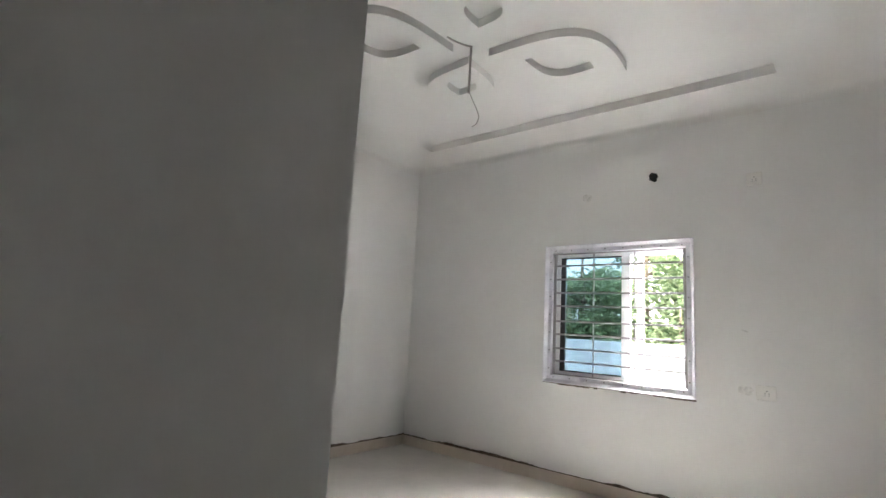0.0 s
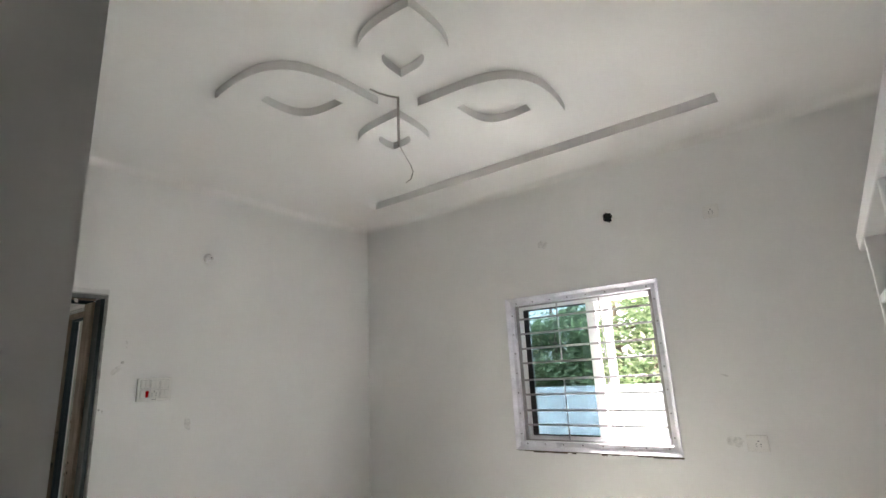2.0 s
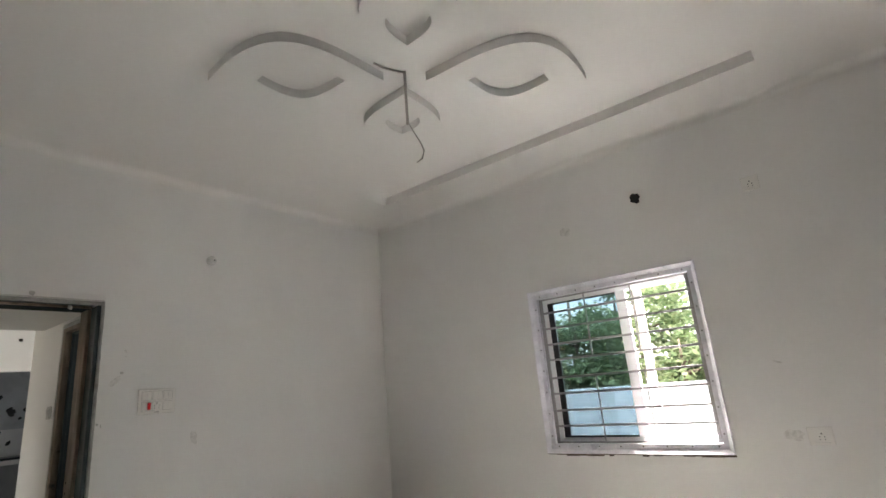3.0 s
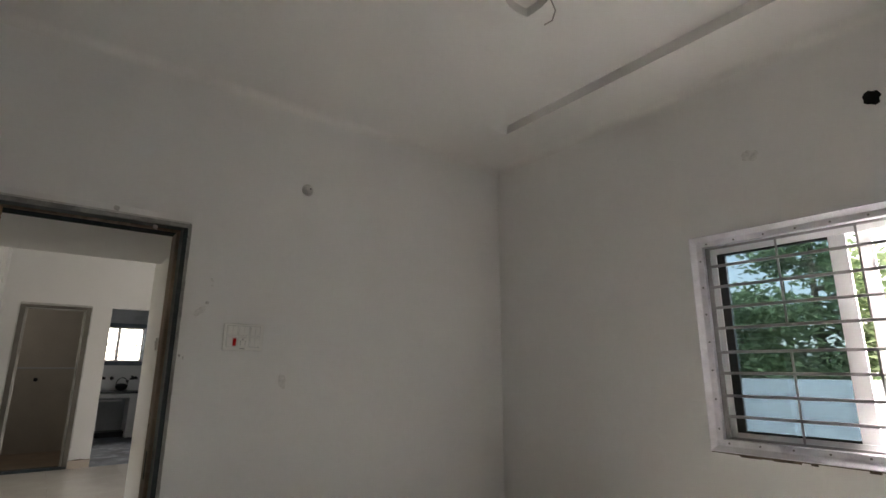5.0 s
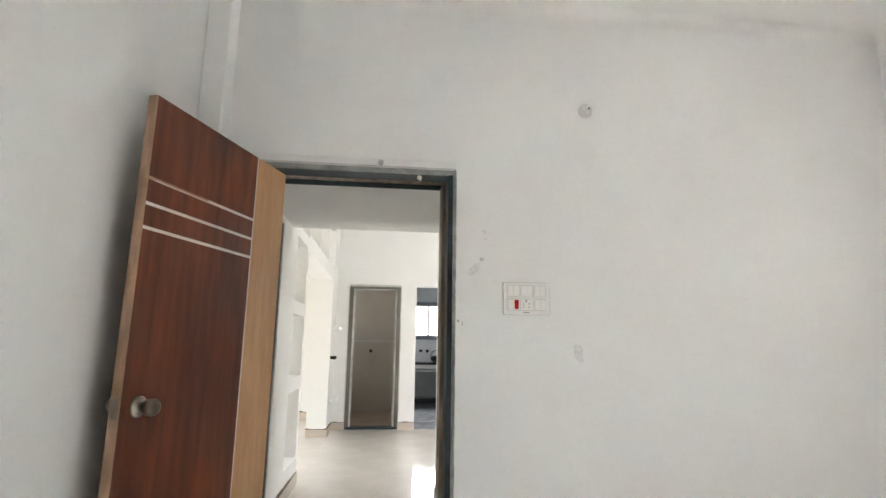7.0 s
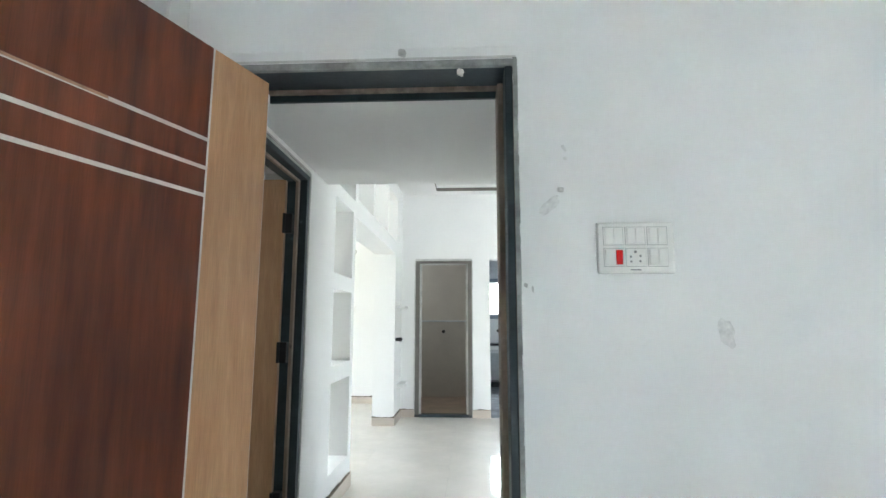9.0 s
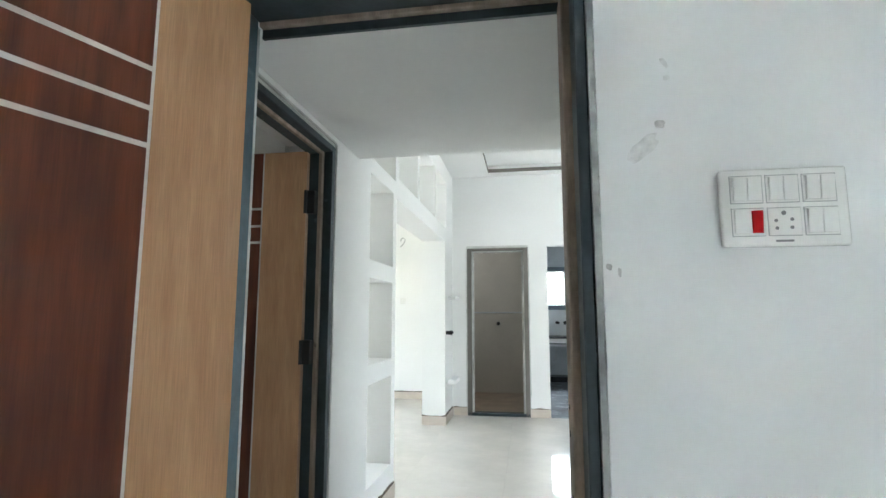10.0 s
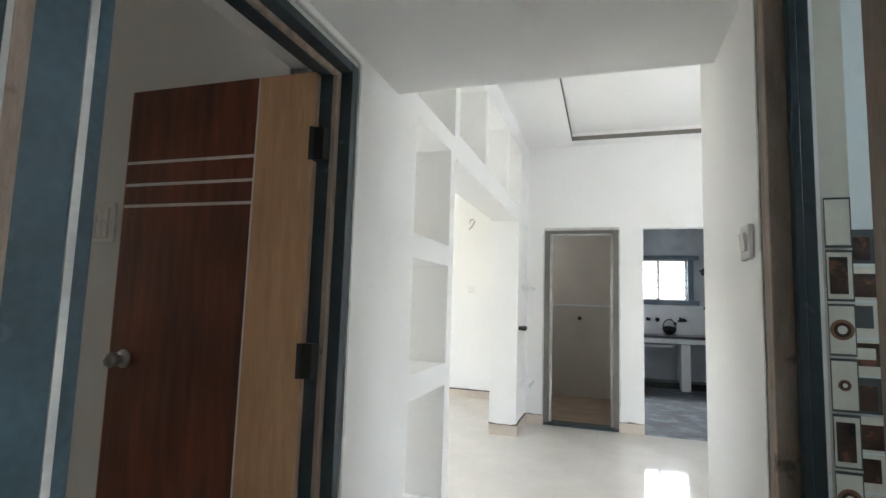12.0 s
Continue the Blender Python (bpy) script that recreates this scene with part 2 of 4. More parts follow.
def part(name, bm, material, parent, label="", smooth=False):
    ob = new(name, mesh_of(name, bm, material, smooth))
    ob.parent = parent
    if label:
        ob["label"] = label
    return ob


def boxes(*specs, r=0.0):
    bm = bmesh.new()
    for s in specs:
        box(bm, *s)
    if r:
        bevel(bm, r, 1)
    return bm


def structure(name, bm, material, label=""):
    return tagged(new(name, mesh_of(name, bm, material)), label=label, kind="structure")


def thing(name, place, label, category, group="", turn=0.0):
    ob = new(name)
    ob.empty_display_size = 0.1
    ob.matrix_basis = pose(*place, 0, 0, turn)
    return tagged(ob, label, category, group)


def slab_with_holes(bm, axis, at0, at1, u0, u1, z0, z1, holes):
    """A wall along u, from at0 to at1 across it, with openings (u0, u1, z0, z1) that go through."""
    us = sorted({u0, u1, *[h[0] for h in holes], *[h[1] for h in holes]})
    us = [u for u in us if u0 <= u <= u1]
    for a, b in zip(us, us[1:]):
        mid = (a + b) / 2
        cuts = sorted((h[2], h[3]) for h in holes if h[0] < mid < h[1])
        z = z0
        for c, d in cuts + [(z1, z1)]:
            if c > z + 1e-5:
                if axis == "x":
                    box(bm, at0, at1, a, b, z, c)
                else:
                    box(bm, a, b, at0, at1, z, c)
            z = max(z, d)
    bmesh.ops.remove_doubles(bm, verts=list(bm.verts), dist=1e-5)
    seen = {}
    for f in bm.faces:
        seen.setdefault(frozenset(f.verts), []).append(f)
    bmesh.ops.delete(bm, geom=[f for fs in seen.values() if len(fs) > 1 for f in fs], context="FACES_ONLY")


def wall(name, axis, at0, at1, u0, u1, z0, z1, material, holes=(), label=""):
    bm = bmesh.new()
    slab_with_holes(bm, axis, at0, at1, u0, u1, z0, z1, list(holes))
    return structure(name, bm, material, label)


# ---- the rooms ----
LW, WW, SY = -0.275, 3.433, -4.12     # bedroom: wall beside the leaf, window wall, wardrobe front
CL, CR, HY = -0.137, 1.05, 5.39       # corridor walls and the far wall of the hall
EXT = 0.038                            # leaf length inside the frame
HJ, HS = 2.100, 2.088                 # bedroom door head: face and stop
H = 3.05                              # perimeter ceiling
TOP = 3.35

structure("floor", boxes((-5.2, 3.9, -5.0, 9.4, -0.2, -0.012)), M_TERRACE, "rough concrete base under the floor tiles")
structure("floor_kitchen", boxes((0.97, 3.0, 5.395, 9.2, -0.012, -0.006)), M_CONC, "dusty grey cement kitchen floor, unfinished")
structure("floor_toilet", boxes((-0.35, 0.93, 5.45, 7.3, -0.012, 0.0)), M_TOILETF, "brown tiled toilet floor")

# bedroom
wall("wall_door", "y", 0.0, 0.235, LW - 0.12, WW + 0.2, 0.0, TOP, M_WALL, [(-0.006, 0.956, 0.0, 2.142)], "off-white putty wall with the open bedroom door")
WIN = (-2.954, -1.68, 0.845, 2.07)
wall("wall_window", "x", WW, WW + 0.2, -4.75, 0.0, 0.0, TOP, M_WALL, [WIN], "off-white putty wall with a grilled window")
wall("wall_leaf_side", "x", LW - 0.12, LW, -3.343, 0.0, 0.0, TOP, M_WALL, (), "off-white putty wall behind the open door leaf")
wall("wall_passage_north", "y", -3.343, -3.223, -2.1, LW - 0.12, 0.0, TOP, M_WALL, (), "off-white putty wall of the side passage")
wall("wall_passage_end", "x", -2.22, -2.1, -4.87, -3.223, 0.0, TOP, M_WALL)
wall("wall_south", "y", -4.87, -4.75, -2.1, WW + 0.2, 0.0, TOP, M_WALL)
structure("wall_pier", boxes((LW, -0.165, -0.125, 0.0, 0.0, 3.12), r=0.006), M_WALL, "narrow plastered pier in the room corner")


def petal(cx, cy, deg, r0, r1, w, h0, h1, hw, z0, z1):
    """A leaf-shaped plaster plate with a leaf-shaped hole, pointing outwards from a centre."""
    def outline(a, b, half, n=20):
        up, dn = [], []
        for k in range(n + 1):
            s = k / n
            g = math.sin(math.pi * s ** 1.10) ** 0.96 if 0 < s < 1 else 0.0
            up.append((a + (b - a) * s, half * g))
            dn.append((a + (b - a) * s, -half * g))
        return up + dn[-2:0:-1]
    t = radians(deg)
    rot = lambda ps: [(cx + x * math.cos(t) - y * math.sin(t), cy + x * math.sin(t) + y * math.cos(t)) for x, y in ps]
    bm = bmesh.new()
    extrude_outline(bm, rot(outline(r0, r1, w)), z0, z1, rot(outline(h0, h1, hw)))
    return bm


def ceiling_bedroom():
    bm = bmesh.new()
    x0, x1, y0, y1 = LW, WW, -4.75, 0.0
    tx0, tx1, ty0, ty1 = 0.25, 2.967, -3.59, -0.585
    zt = H + 0.068
    # flat border with a recessed middle; the ends of the recess slope gently
    def q(*ps):
        bm.faces.new([bm.verts.new(p) for p in ps])
    q((x0, y0, H), (x1, y0, H), (x1, ty0, H), (x0, ty0, H))
    q((x0, ty1, H), (x1, ty1, H), (x1, y1, H), (x0, y1, H))
    q((tx1, ty0, H), (x1, ty0, H), (x1, ty1, H), (tx1, ty1, H))
    q((x0, ty0, H), (tx0, ty0, H), (tx0, ty1, H), (x0, ty1, H))
    # the near and window edges are crisp steps; the two others are eased, so evenly lit steps show no line
    q((tx1, ty0, H), (tx1, ty1, H), (tx1, ty1, zt), (tx1, ty0, zt))
    q((tx0, ty0, H), (tx1, ty0, H), (tx1, ty0, zt), (tx0, ty0, zt))
    ease = lambda v: 3 * min(max(v, 0), 1) ** 2 - 2 * min(max(v, 0), 1) ** 3
    nx, ny = 36, 40
    grid = []
    for i in range(nx + 1):
        x = tx1 - (tx1 - tx0) * (i / nx) ** 1.6
        run = 0.02 + 0.6 * ease((tx1 - x) / 0.5)
        col = []
        for j in range(ny + 1):
            y = ty1 - (ty1 - ty0) * (j / ny) ** 1.8
            f = min(1.0, ease((ty1 - y) / run) if j else 0.0) * ease((x - tx0) / 0.8)
            col.append(bm.verts.new((x, y, H + (zt - H) * f)))
        grid.append(col)
    for ca, cb in zip(grid, grid[1:]):
        for j in range(ny):
            bm.faces.new((ca[j], ca[j + 1], cb[j + 1], cb[j])).smooth = True
    # cove along the walls
    n, c = 8, 0.06
    def cove(pa, pb, nx, ny):
        prev = None
        for k in range(n + 1):
            a = k / n * math.pi / 2
            off, z = c * (1 - math.cos(a)), H - c + c * math.sin(a)
            row = [bm.verts.new((p[0] + nx * off, p[1] + ny * off, z)) for p in (pa, pb)]
            if prev:
                bm.faces.new((prev[0], prev[1], row[1], row[0])).smooth = True
            prev = row
    cove((x0, y1), (x1, y1), 0, -1)
    cove((x1, y0), (x1, y1), -1, 0)
    cove((x0, y1), (x0, -3.343), 1, 0)
    box(bm, -2.1, LW, -4.75, -3.343, H, H + 0.05)
    ob = tagged(new("ceiling", mesh_of("ceiling", bm, M_CEIL)), "white plaster ceiling with a shallow rectangular recess", kind="structure")
    return ob


ceiling_bedroom()
structure("ceiling_slab", boxes((-5.2, 3.9, -5.0, 9.4, TOP, TOP + 0.15)), M_CEIL)
CX, CY = 1.67, -2.05
rosette = thing("ceiling_rosette", (0, 0, 0), "white plaster four-petal ceiling ornament in shallow relief", "ceiling ornament")
for deg, r0, r1, w, h0, h1, hw in ((136, 0.12, 1.05, 0.325, 0.33, 0.80, 0.17), (-44, 0.12, 1.07, 0.335, 0.36, 0.84, 0.17),
                                   (45, 0.13, 0.86, 0.25, 0.28, 0.62, 0.11), (-135, 0.13, 0.86, 0.23, 0.30, 0.62, 0.11)):
    part("petal", petal(CX, CY, deg, r0, r1, w, h0, h1, hw, H + 0.012, H + 0.066), M_CEIL, rosette)

# fan point: drop rod and a bent length of wire
fan = thing("fan_hook", (CX, CY, H + 0.067), "bare ceiling fan pipe with a dangling bent wire", "fan hook")
bm = bmesh.new()
tube(bm, [(0, 0, 0), (-0.005, 0, -0.33)], 0.0078, 8)
part("rod", bm, M_WIRE, fan, "thin grey pipe", True)
bm = bmesh.new()
tube(bm, [(-0.005, 0, -0.31), (0.03, 0.0, -0.35), (0.085, -0.01, -0.42), (0.10, -0.015, -0.46), (0.085, -0.01, -0.51), (0.05, 0, -0.54)], 0.0032, 6)
part("wire", bm, M_WIRE, fan, "thin bent wire", True)
bm = bmesh.new()
tube(bm, [(0, 0, -0.004), (-0.06, 0.02, -0.012), (-0.12, 0.05, -0.006), (-0.18, 0.06, -0.002)], 0.006, 6)
part("conduit", bm, M_WIRE, fan, "thin conduit on the ceiling", True)


# wardrobe: plastered masonry bays with shelves
def wardrobe():
    t = thing("open_wardrobe", (0, 0, 0), "white plastered built-in wardrobe bays, open and empty", "wardrobe")
    y0, y1 = -4.75, SY
    for x in (0.60, 1.82, 2.95):
        part("partition", boxes((x, x + 0.06, y0, y1, 0.0, H - 0.002 if x < 1 else 2.05), r=0.004), M_WALL, t)
    part("loft_slab", boxes((0.664, WW, y0, y1 + 0.004, 2.054, 2.15), r=0.004), M_WALL, t)
    for x0, x1 in ((0.664, 1.816), (1.884, 2.946)):
        for z in (0.62, 1.70):
            part("shelf", boxes((x0, x1, y0, y1 - 0.003, z, z + 0.045), r=0.004), M_WALL, t)
    return t


wardrobe()

# corridor
wall("wall_corridor_left", "x", CL - 0.266, CL, 0.235, 1.60, 0.0, TOP, M_HALL, [(0.325, 1.276, 0.0, 2.106)], "white plastered corridor wall with an open door")
wall("wall_corridor_right", "x", CR, CR + 0.12, 0.235, 1.90, 0.0, TOP, M_HALL, [(0.245, 1.125, 0.0, 2.106)], "white plastered corridor wall with a bathroom doorway")
structure("ceiling_corridor", boxes((CL, CR, 0.235, 1.635, 2.135, TOP)), M_HALL, "lowered white plaster corridor ceiling")

# niche wall between the corridor and the living room, and the archway
holes = [(1.87, 2.41, 0.24, 0.83), (1.87, 2.41, 0.945, 1.47), (1.86, 2.41, 1.58, 2.12), (1.86, 2.47, 2.22, 2.82),
         (2.50, 4.78, 0.0, 2.10), (2.56, 3.25, 2.26, 2.82), (3.33, 4.10, 2.26, 2.82), (4.18, 4.88, 2.26, 2.82)]
bm = bmesh.new()
slab_with_holes(bm, "x", CL - 0.266, CL, 1.60, HY, 0.0, TOP, holes)
structure("wall_niches", bm, M_HALL, "white plastered dividing wall with open square shelves and a wide opening")
structure("ledge", boxes((CL, CL + 0.09, 5.0, HY, 0.42, 0.47), (CL, CL + 0.09, 5.0, HY, 1.42, 1.46), r=0.004), M_HALL, "short white plastered corner ledges")

# hall
wall("wall_hall_far", "y", HY, HY + 0.12, CL - 0.266, 3.7, 0.0, TOP, M_HALL, [(0.052, 0.822, 0.0, 2.106), (1.064, 1.93, 0.0, 2.10)], "white plastered wall with a toilet door and kitchen opening")
# out-of-view wall; its opening is added to bring light into the hall
wall("wall_hall_right", "x", 3.6, 3.72, 1.90, HY, 0.0, TOP, M_HALL, [(1.98, 3.45, 0.9, 2.1)])
wall("wall_hall_near", "y", 1.78, 1.90, CR + 0.12, 3.72, 0.0, TOP, M_HALL)
bm = bmesh.new()
CZ = 3.02
for s in ((CL, 0.35, 1.635, HY, CZ, CZ + 0.08), (0.35, 3.6, 5.18, HY, CZ, CZ + 0.08), (0.35, 3.6, 1.9, 2.4, CZ, CZ + 0.08), (0.35, CR, 1.635, 1.9, CZ, CZ + 0.08), (CL, 3.6, 1.9, HY, CZ + 0.085, CZ + 0.1)):
    box(bm, *s)
structure("ceiling_hall", bm, M_HALL, "white plaster hall ceiling with a recessed tray")
structure("tray_edge_strip", boxes((0.35, 3.6, 5.172, 5.179, CZ - 0.004, CZ + 0.040), (0.351, 0.358, 2.4, 5.17, CZ - 0.004, CZ + 0.030)), M_DUSK, "grey-brown strip along the edge of the ceiling tray")

# living room beyond the opening
wall("wall_living_far", "y", 6.50, 6.62, -4.8, CL - 0.27, 0.0, TOP, M_HALL)
# the opening in the left wall is unseen, added to admit daylight
wall("wall_living_left", "x", -4.92, -4.8, 1.30, 6.62, 0.0, TOP, M_HALL, [(2.4, 4.9, 0.3, 2.3)])
wall("wall_side_room", "y", 1.26, 1.38, -4.8, CL - 0.27, 0.0, TOP, M_WALL, (), "grey-lit plaster wall behind the side room door")
wall("wall_side_room_left", "x", -4.92, -4.8, -0.2, 1.26, 0.0, TOP, M_WALL)
structure("ceiling_living", boxes((-4.8, CL - 0.27, 1.38, 6.5, 2.98, 3.03)), M_HALL)
structure("ceiling_side_room", boxes((-4.8, CL - 0.27, 0.15, 1.26, 2.90, 2.95)), M_WALL)
wall("wall_side_room_near", "y", 0.0, 0.15, -4.8, LW - 0.13, 0.0, TOP, M_WALL)

# toilet and kitchen
wall("wall_toilet_back", "y", 7.30, 7.42, -0.5, 0.97, 0.0, TOP, M_TOILET)
wall("wall_toilet_left", "x", -0.47, -0.35, HY + 0.12, 7.30, 0.0, TOP, M_TOILET)
wall("wall_kitchen_left", "x", 0.90, 0.97, HY + 0.12, 9.1, 0.0, TOP, M_GREY)
KW = (1.10, 2.03, 1.40, 2.08)
wall("wall_kitchen_back", "y", 9.10, 9.22, 0.9, 3.1, 0.0, TOP, M_GREY, [KW])
wall("wall_kitchen_right", "x", 3.0, 3.12, HY + 0.12, 9.10, 0.0, TOP, M_GREY)
structure("ceiling_kitchen", boxes((-0.35, 3.0, HY + 0.12, 9.1, 2.75, 2.80)), M_GREY)

# bathroom on the right of the corridor
wall("wall_bath_near", "y", 0.236, 0.27, CR + 0.12, 3.4, 0.0, TOP, M_BLUEWALL)
wall("wall_bath_far", "y", 1.77, 1.779, CR + 0.12, 3.4, 0.0, TOP, M_BLUEWALL)
wall("wall_bath_end", "x", 3.4, 3.43, 0.19, 1.77, 0.0, TOP, M_BLUEWALL)
structure("wall_bath_pier", boxes((CR + 0.12, 1.285, 1.27, 1.77, 0.0, 2.6)), M_BATHPIER, "cream tiled pier inside the bathroom")
structure("ceiling_bath", boxes((CR + 0.12, 3.4, 0.19, 1.77, 2.6, 2.65)), M_CEIL)


# skirtings of tile with a ragged open joint above them
def ragged_strip(bm, pa, pb, n, z, deep=0.012, seed=0):
    rnd = random.Random(seed)
    pa, pb, nv = Vector(pa), Vector(pb), Vector(n)
    length = (pb - pa).length
    steps = max(2, int(length / 0.025))
    rows = []
    h = 0.010
    for k in range(steps + 1):
        h = min(0.026, max(0.004, h + rnd.uniform(-0.007, 0.007)))
        p = pa.lerp(pb, k / steps)
        o = nv * (0.003 + rnd.random() * deep * 0.5)
        rows.append([bm.verts.new((p.x, p.y, z)), bm.verts.new((p.x + nv.x * deep, p.y + nv.y * deep, z)), bm.verts.new((p.x + o.x, p.y + o.y, z + h)), bm.verts.new((p.x, p.y, z + h))])
    for a, b in zip(rows, rows[1:]):
        for i, j in ((0, 1), (1, 2), (2, 3)):
            bm.faces.new((a[i], a[j], b[j], b[i]))


def skirting(name, pa, pb, n, seed, tile=0.8):
    """Tiles along a wall line pa-pb, whose normal n points into the room."""
    pa, pb, nv = Vector((*pa, 0)), Vector((*pb, 0)), Vector((*n, 0))
    host = tagged(new(name), "beige vitrified skirting tiles with a ragged mortar joint", kind="structure")
    bm = bmesh.new()
    ragged_strip(bm, pa, pb, nv, 0.098, 0.009, seed)
    part("mortar", bm, M_MORTAR, host, "dark ragged mortar line")
    length = (pb - pa).length
    count = max(1, math.ceil(length / tile))
    step = length / count
    d = (pb - pa).normalized()
    for k in range(count):
        a, b = pa + d * (k * step + 0.001), pa + d * ((k + 1) * step - 0.001)
        c = b + nv * 0.012
        part("tile", boxes((min(a.x, c.x), max(a.x, c.x), min(a.y, c.y), max(a.y, c.y), 0.0, 0.098)), M_SKIRT, host)


SK = [((0.956, 0.0), (WW, 0.0), (0, -1)), ((WW, -0.012), (WW, -4.12), (-1, 0)), ((LW, -3.343), (LW, -0.125), (1, 0)), ((-2.1, -3.343), (LW, -3.343), (0, -1)),
      ((CL, 1.28), (CL, 2.50), (1, 0)), ((CL, 4.78), (CL, HY), (1, 0)), ((CL - 0.266, 4.78), (CL + 0.012, 4.78), (0, -1)), ((CL + 0.012, HY), (0.052, HY), (0, -1)),
      ((0.822, HY), (1.064, HY), (0, -1)), ((1.93, HY), (3.6, HY), (0, -1)), ((-4.8, 6.5), (CL - 0.275, 6.5), (0, -1)), ((CR, 1.13), (CR, 1.90), (-1, 0))]
for i, (a, b, n) in enumerate(SK):
    skirting("baseboard", a, b, n, i)


# ---- doors ----
def door_frame(name, w, h, depth, label, sill=False, inner=M_PRIMER, outer=M_SLATE, o=0.055, near=None):
    """Stands in the plane y=0..depth, from x=0 to w; the leaf side is y=0."""
    t = tagged(new(name), label, kind="structure")
    r, ho, hr = o + 0.027, 0.050, 0.068
    for x0, x1 in ((0.0, o), (w - o, w)):
        part("jamb", boxes((x0, x1, 0.0, depth, 0.0, h - 0.018), r=0.002), near[1] if near and (x0 == 0.0) == near[0] else outer, t, "painted door jamb")
    part("head", boxes((o, w - o, 0.0, depth, h - ho, h - 0.018), r=0.002), outer, t, "painted door head")
    part("plaster_edge", boxes((0.0, w, 0.004, depth, h - 0.0175, h), r=0.002), M_PUTTYEDGE, t, "rough plaster strip over the frame")
    d0 = 0.042
    e = d0 + 0.018
    part("stop", boxes((o, r, d0, e, 0.0, h - ho), r=0.002), inner, t, "worn door stop")
    part("stop", boxes((w - r, w - o, d0, e, 0.0, h - ho), r=0.002), inner, t, "worn door stop")
    part("stop", boxes((r, w - r, d0, e, h - hr, h - ho), r=0.002), inner, t, "worn door stop")
    part("lining", boxes((o, r - 0.004, e, depth - 0.002, 0.0, h - ho), r=0.002), M_SLATE, t)
    part("lining", boxes((w - r + 0.004, w - o, e, depth - 0.002, 0.0, h - ho), r=0.002), M_SLATE, t)
    part("lining", boxes((r, w - r, e, depth - 0.002, h - hr + 0.004, h - ho), r=0.002), M_SLATE, t)
    # smeared putty round the frame
    p = 0.010
    rnd = random.Random(int(w * 100))
    for x0, x1 in ((-p, -0.0005), (w + 0.0005, w + p)):
        bm = bmesh.new()
        z = 0.1
        while z < h:
            k = rnd.uniform(0.05, 0.16)
            g = rnd.uniform(0.0, 0.006)
            box(bm, x0 - (g if x0 < 0 else 0), x1 + (g if x0 > 0 else 0), -0.003 - g * 0.3, -0.0002, z, min(z + k, h))
            z += k
        tagged(part("putty", bm, M_PUTTYEDGE, t, "pale ragged putty line"), kind="stuff")
    part("putty", boxes((0.0, w, -0.003, -0.0002, h + 0.0005, h + p)), M_PUTTYEDGE, t, "pale putty line")
    if sill:
        part("sill", boxes((0.0, w, 0.0, depth, 0.0, 0.035), r=0.002), M_SLATE, t)
    return t


def knob(parent, x, z, front, thick):
    """A round door knob on both faces of a leaf; front is the sign of the outward side."""
    for s, base in ((front, 0.0 if front < 0 else thick), (-front, thick if front < 0 else 0.0)):
        bm = bmesh.new()
        y = lambda d: base + s * d
        tube(bm, [(x, y(0.0), z), (x, y(0.004), z), (x, y(0.008), z), (x, y(0.0081), z), (x, y(0.030), z), (x, y(0.034), z), (x, y(0.055), z), (x, y(0.064), z), (x, y(0.066), z)],
             [0.033, 0.033, 0.029, 0.016, 0.016, 0.024, 0.027, 0.023, 0.014], 24)
        part("knob", bm, M_STEEL, parent, "brushed steel round knob", True)
    part("latch_plate", boxes((0.0, 0.003, thick / 2 - 0.012, thick / 2 + 0.012, z - 0.03, z + 0.03)), M_STEEL, parent, "steel latch plate")


def leaf(name, width, height, label, flip, band):
    """A door leaf along +x from the free edge (x=0) to the hinge (x=width); y=0..0.035; the veneered show face is y=0."""
    t = thing(name, (0, 0, 0), label, "door")
    th = 0.035
    z0 = 0.012
    zt = height
    split = width - band
    zs = (1.595, 1.675, 1.760)
    part("core", boxes((0.004, width, 0.0025, th - 0.0025, z0, zt), r=0.001), M_EDGE, t, "raw timber door core")
    part("edge_strip", boxes((0.0, 0.0038, 0.0, th, z0, zt)), M_EDGE, t, "raw timber lipping")
    prev = z0
    for z in (*zs, zt + 0.006):
        part("panel", boxes((0.004, split - 0.004, 0.0, 0.0023, prev, z - 0.006)), M_WALNUT, t, "dark walnut veneer panel")
        prev = z + 0.006
    part("panel", boxes((split + 0.004, width, 0.0, 0.0023, z0, zt)), M_MAPLE, t, "pale maple veneer band")
    for z in zs:
        if flip and z == zs[-1]:
            part("inlay", boxes((0.30, split - 0.004, 0.0006, 0.0023, z - 0.0055, z + 0.0055)), M_GROOVE, t, "white inlay strip")
            part("inlay", boxes((0.03, 0.298, 0.0012, 0.0023, z - 0.0052, z - 0.0015)), M_GROOVE, t, "broken thin inlay strip")
        else:
            part("inlay", boxes((0.004, split - 0.004, 0.0006, 0.0023, z - 0.0055, z + 0.0055)), M_GROOVE, t, "white inlay strip")
    part("inlay", boxes((split - 0.0037, split + 0.0037, 0.0006, 0.0023, z0, zt)), M_GROOVE, t, "white inlay strip")
    part("back_panel", boxes((0.004, width, th - 0.0023, th, z0, zt)), M_WALNUT, t, "dark walnut veneer back")
    knob(t, 0.072, 1.035, -1, th)
    return t


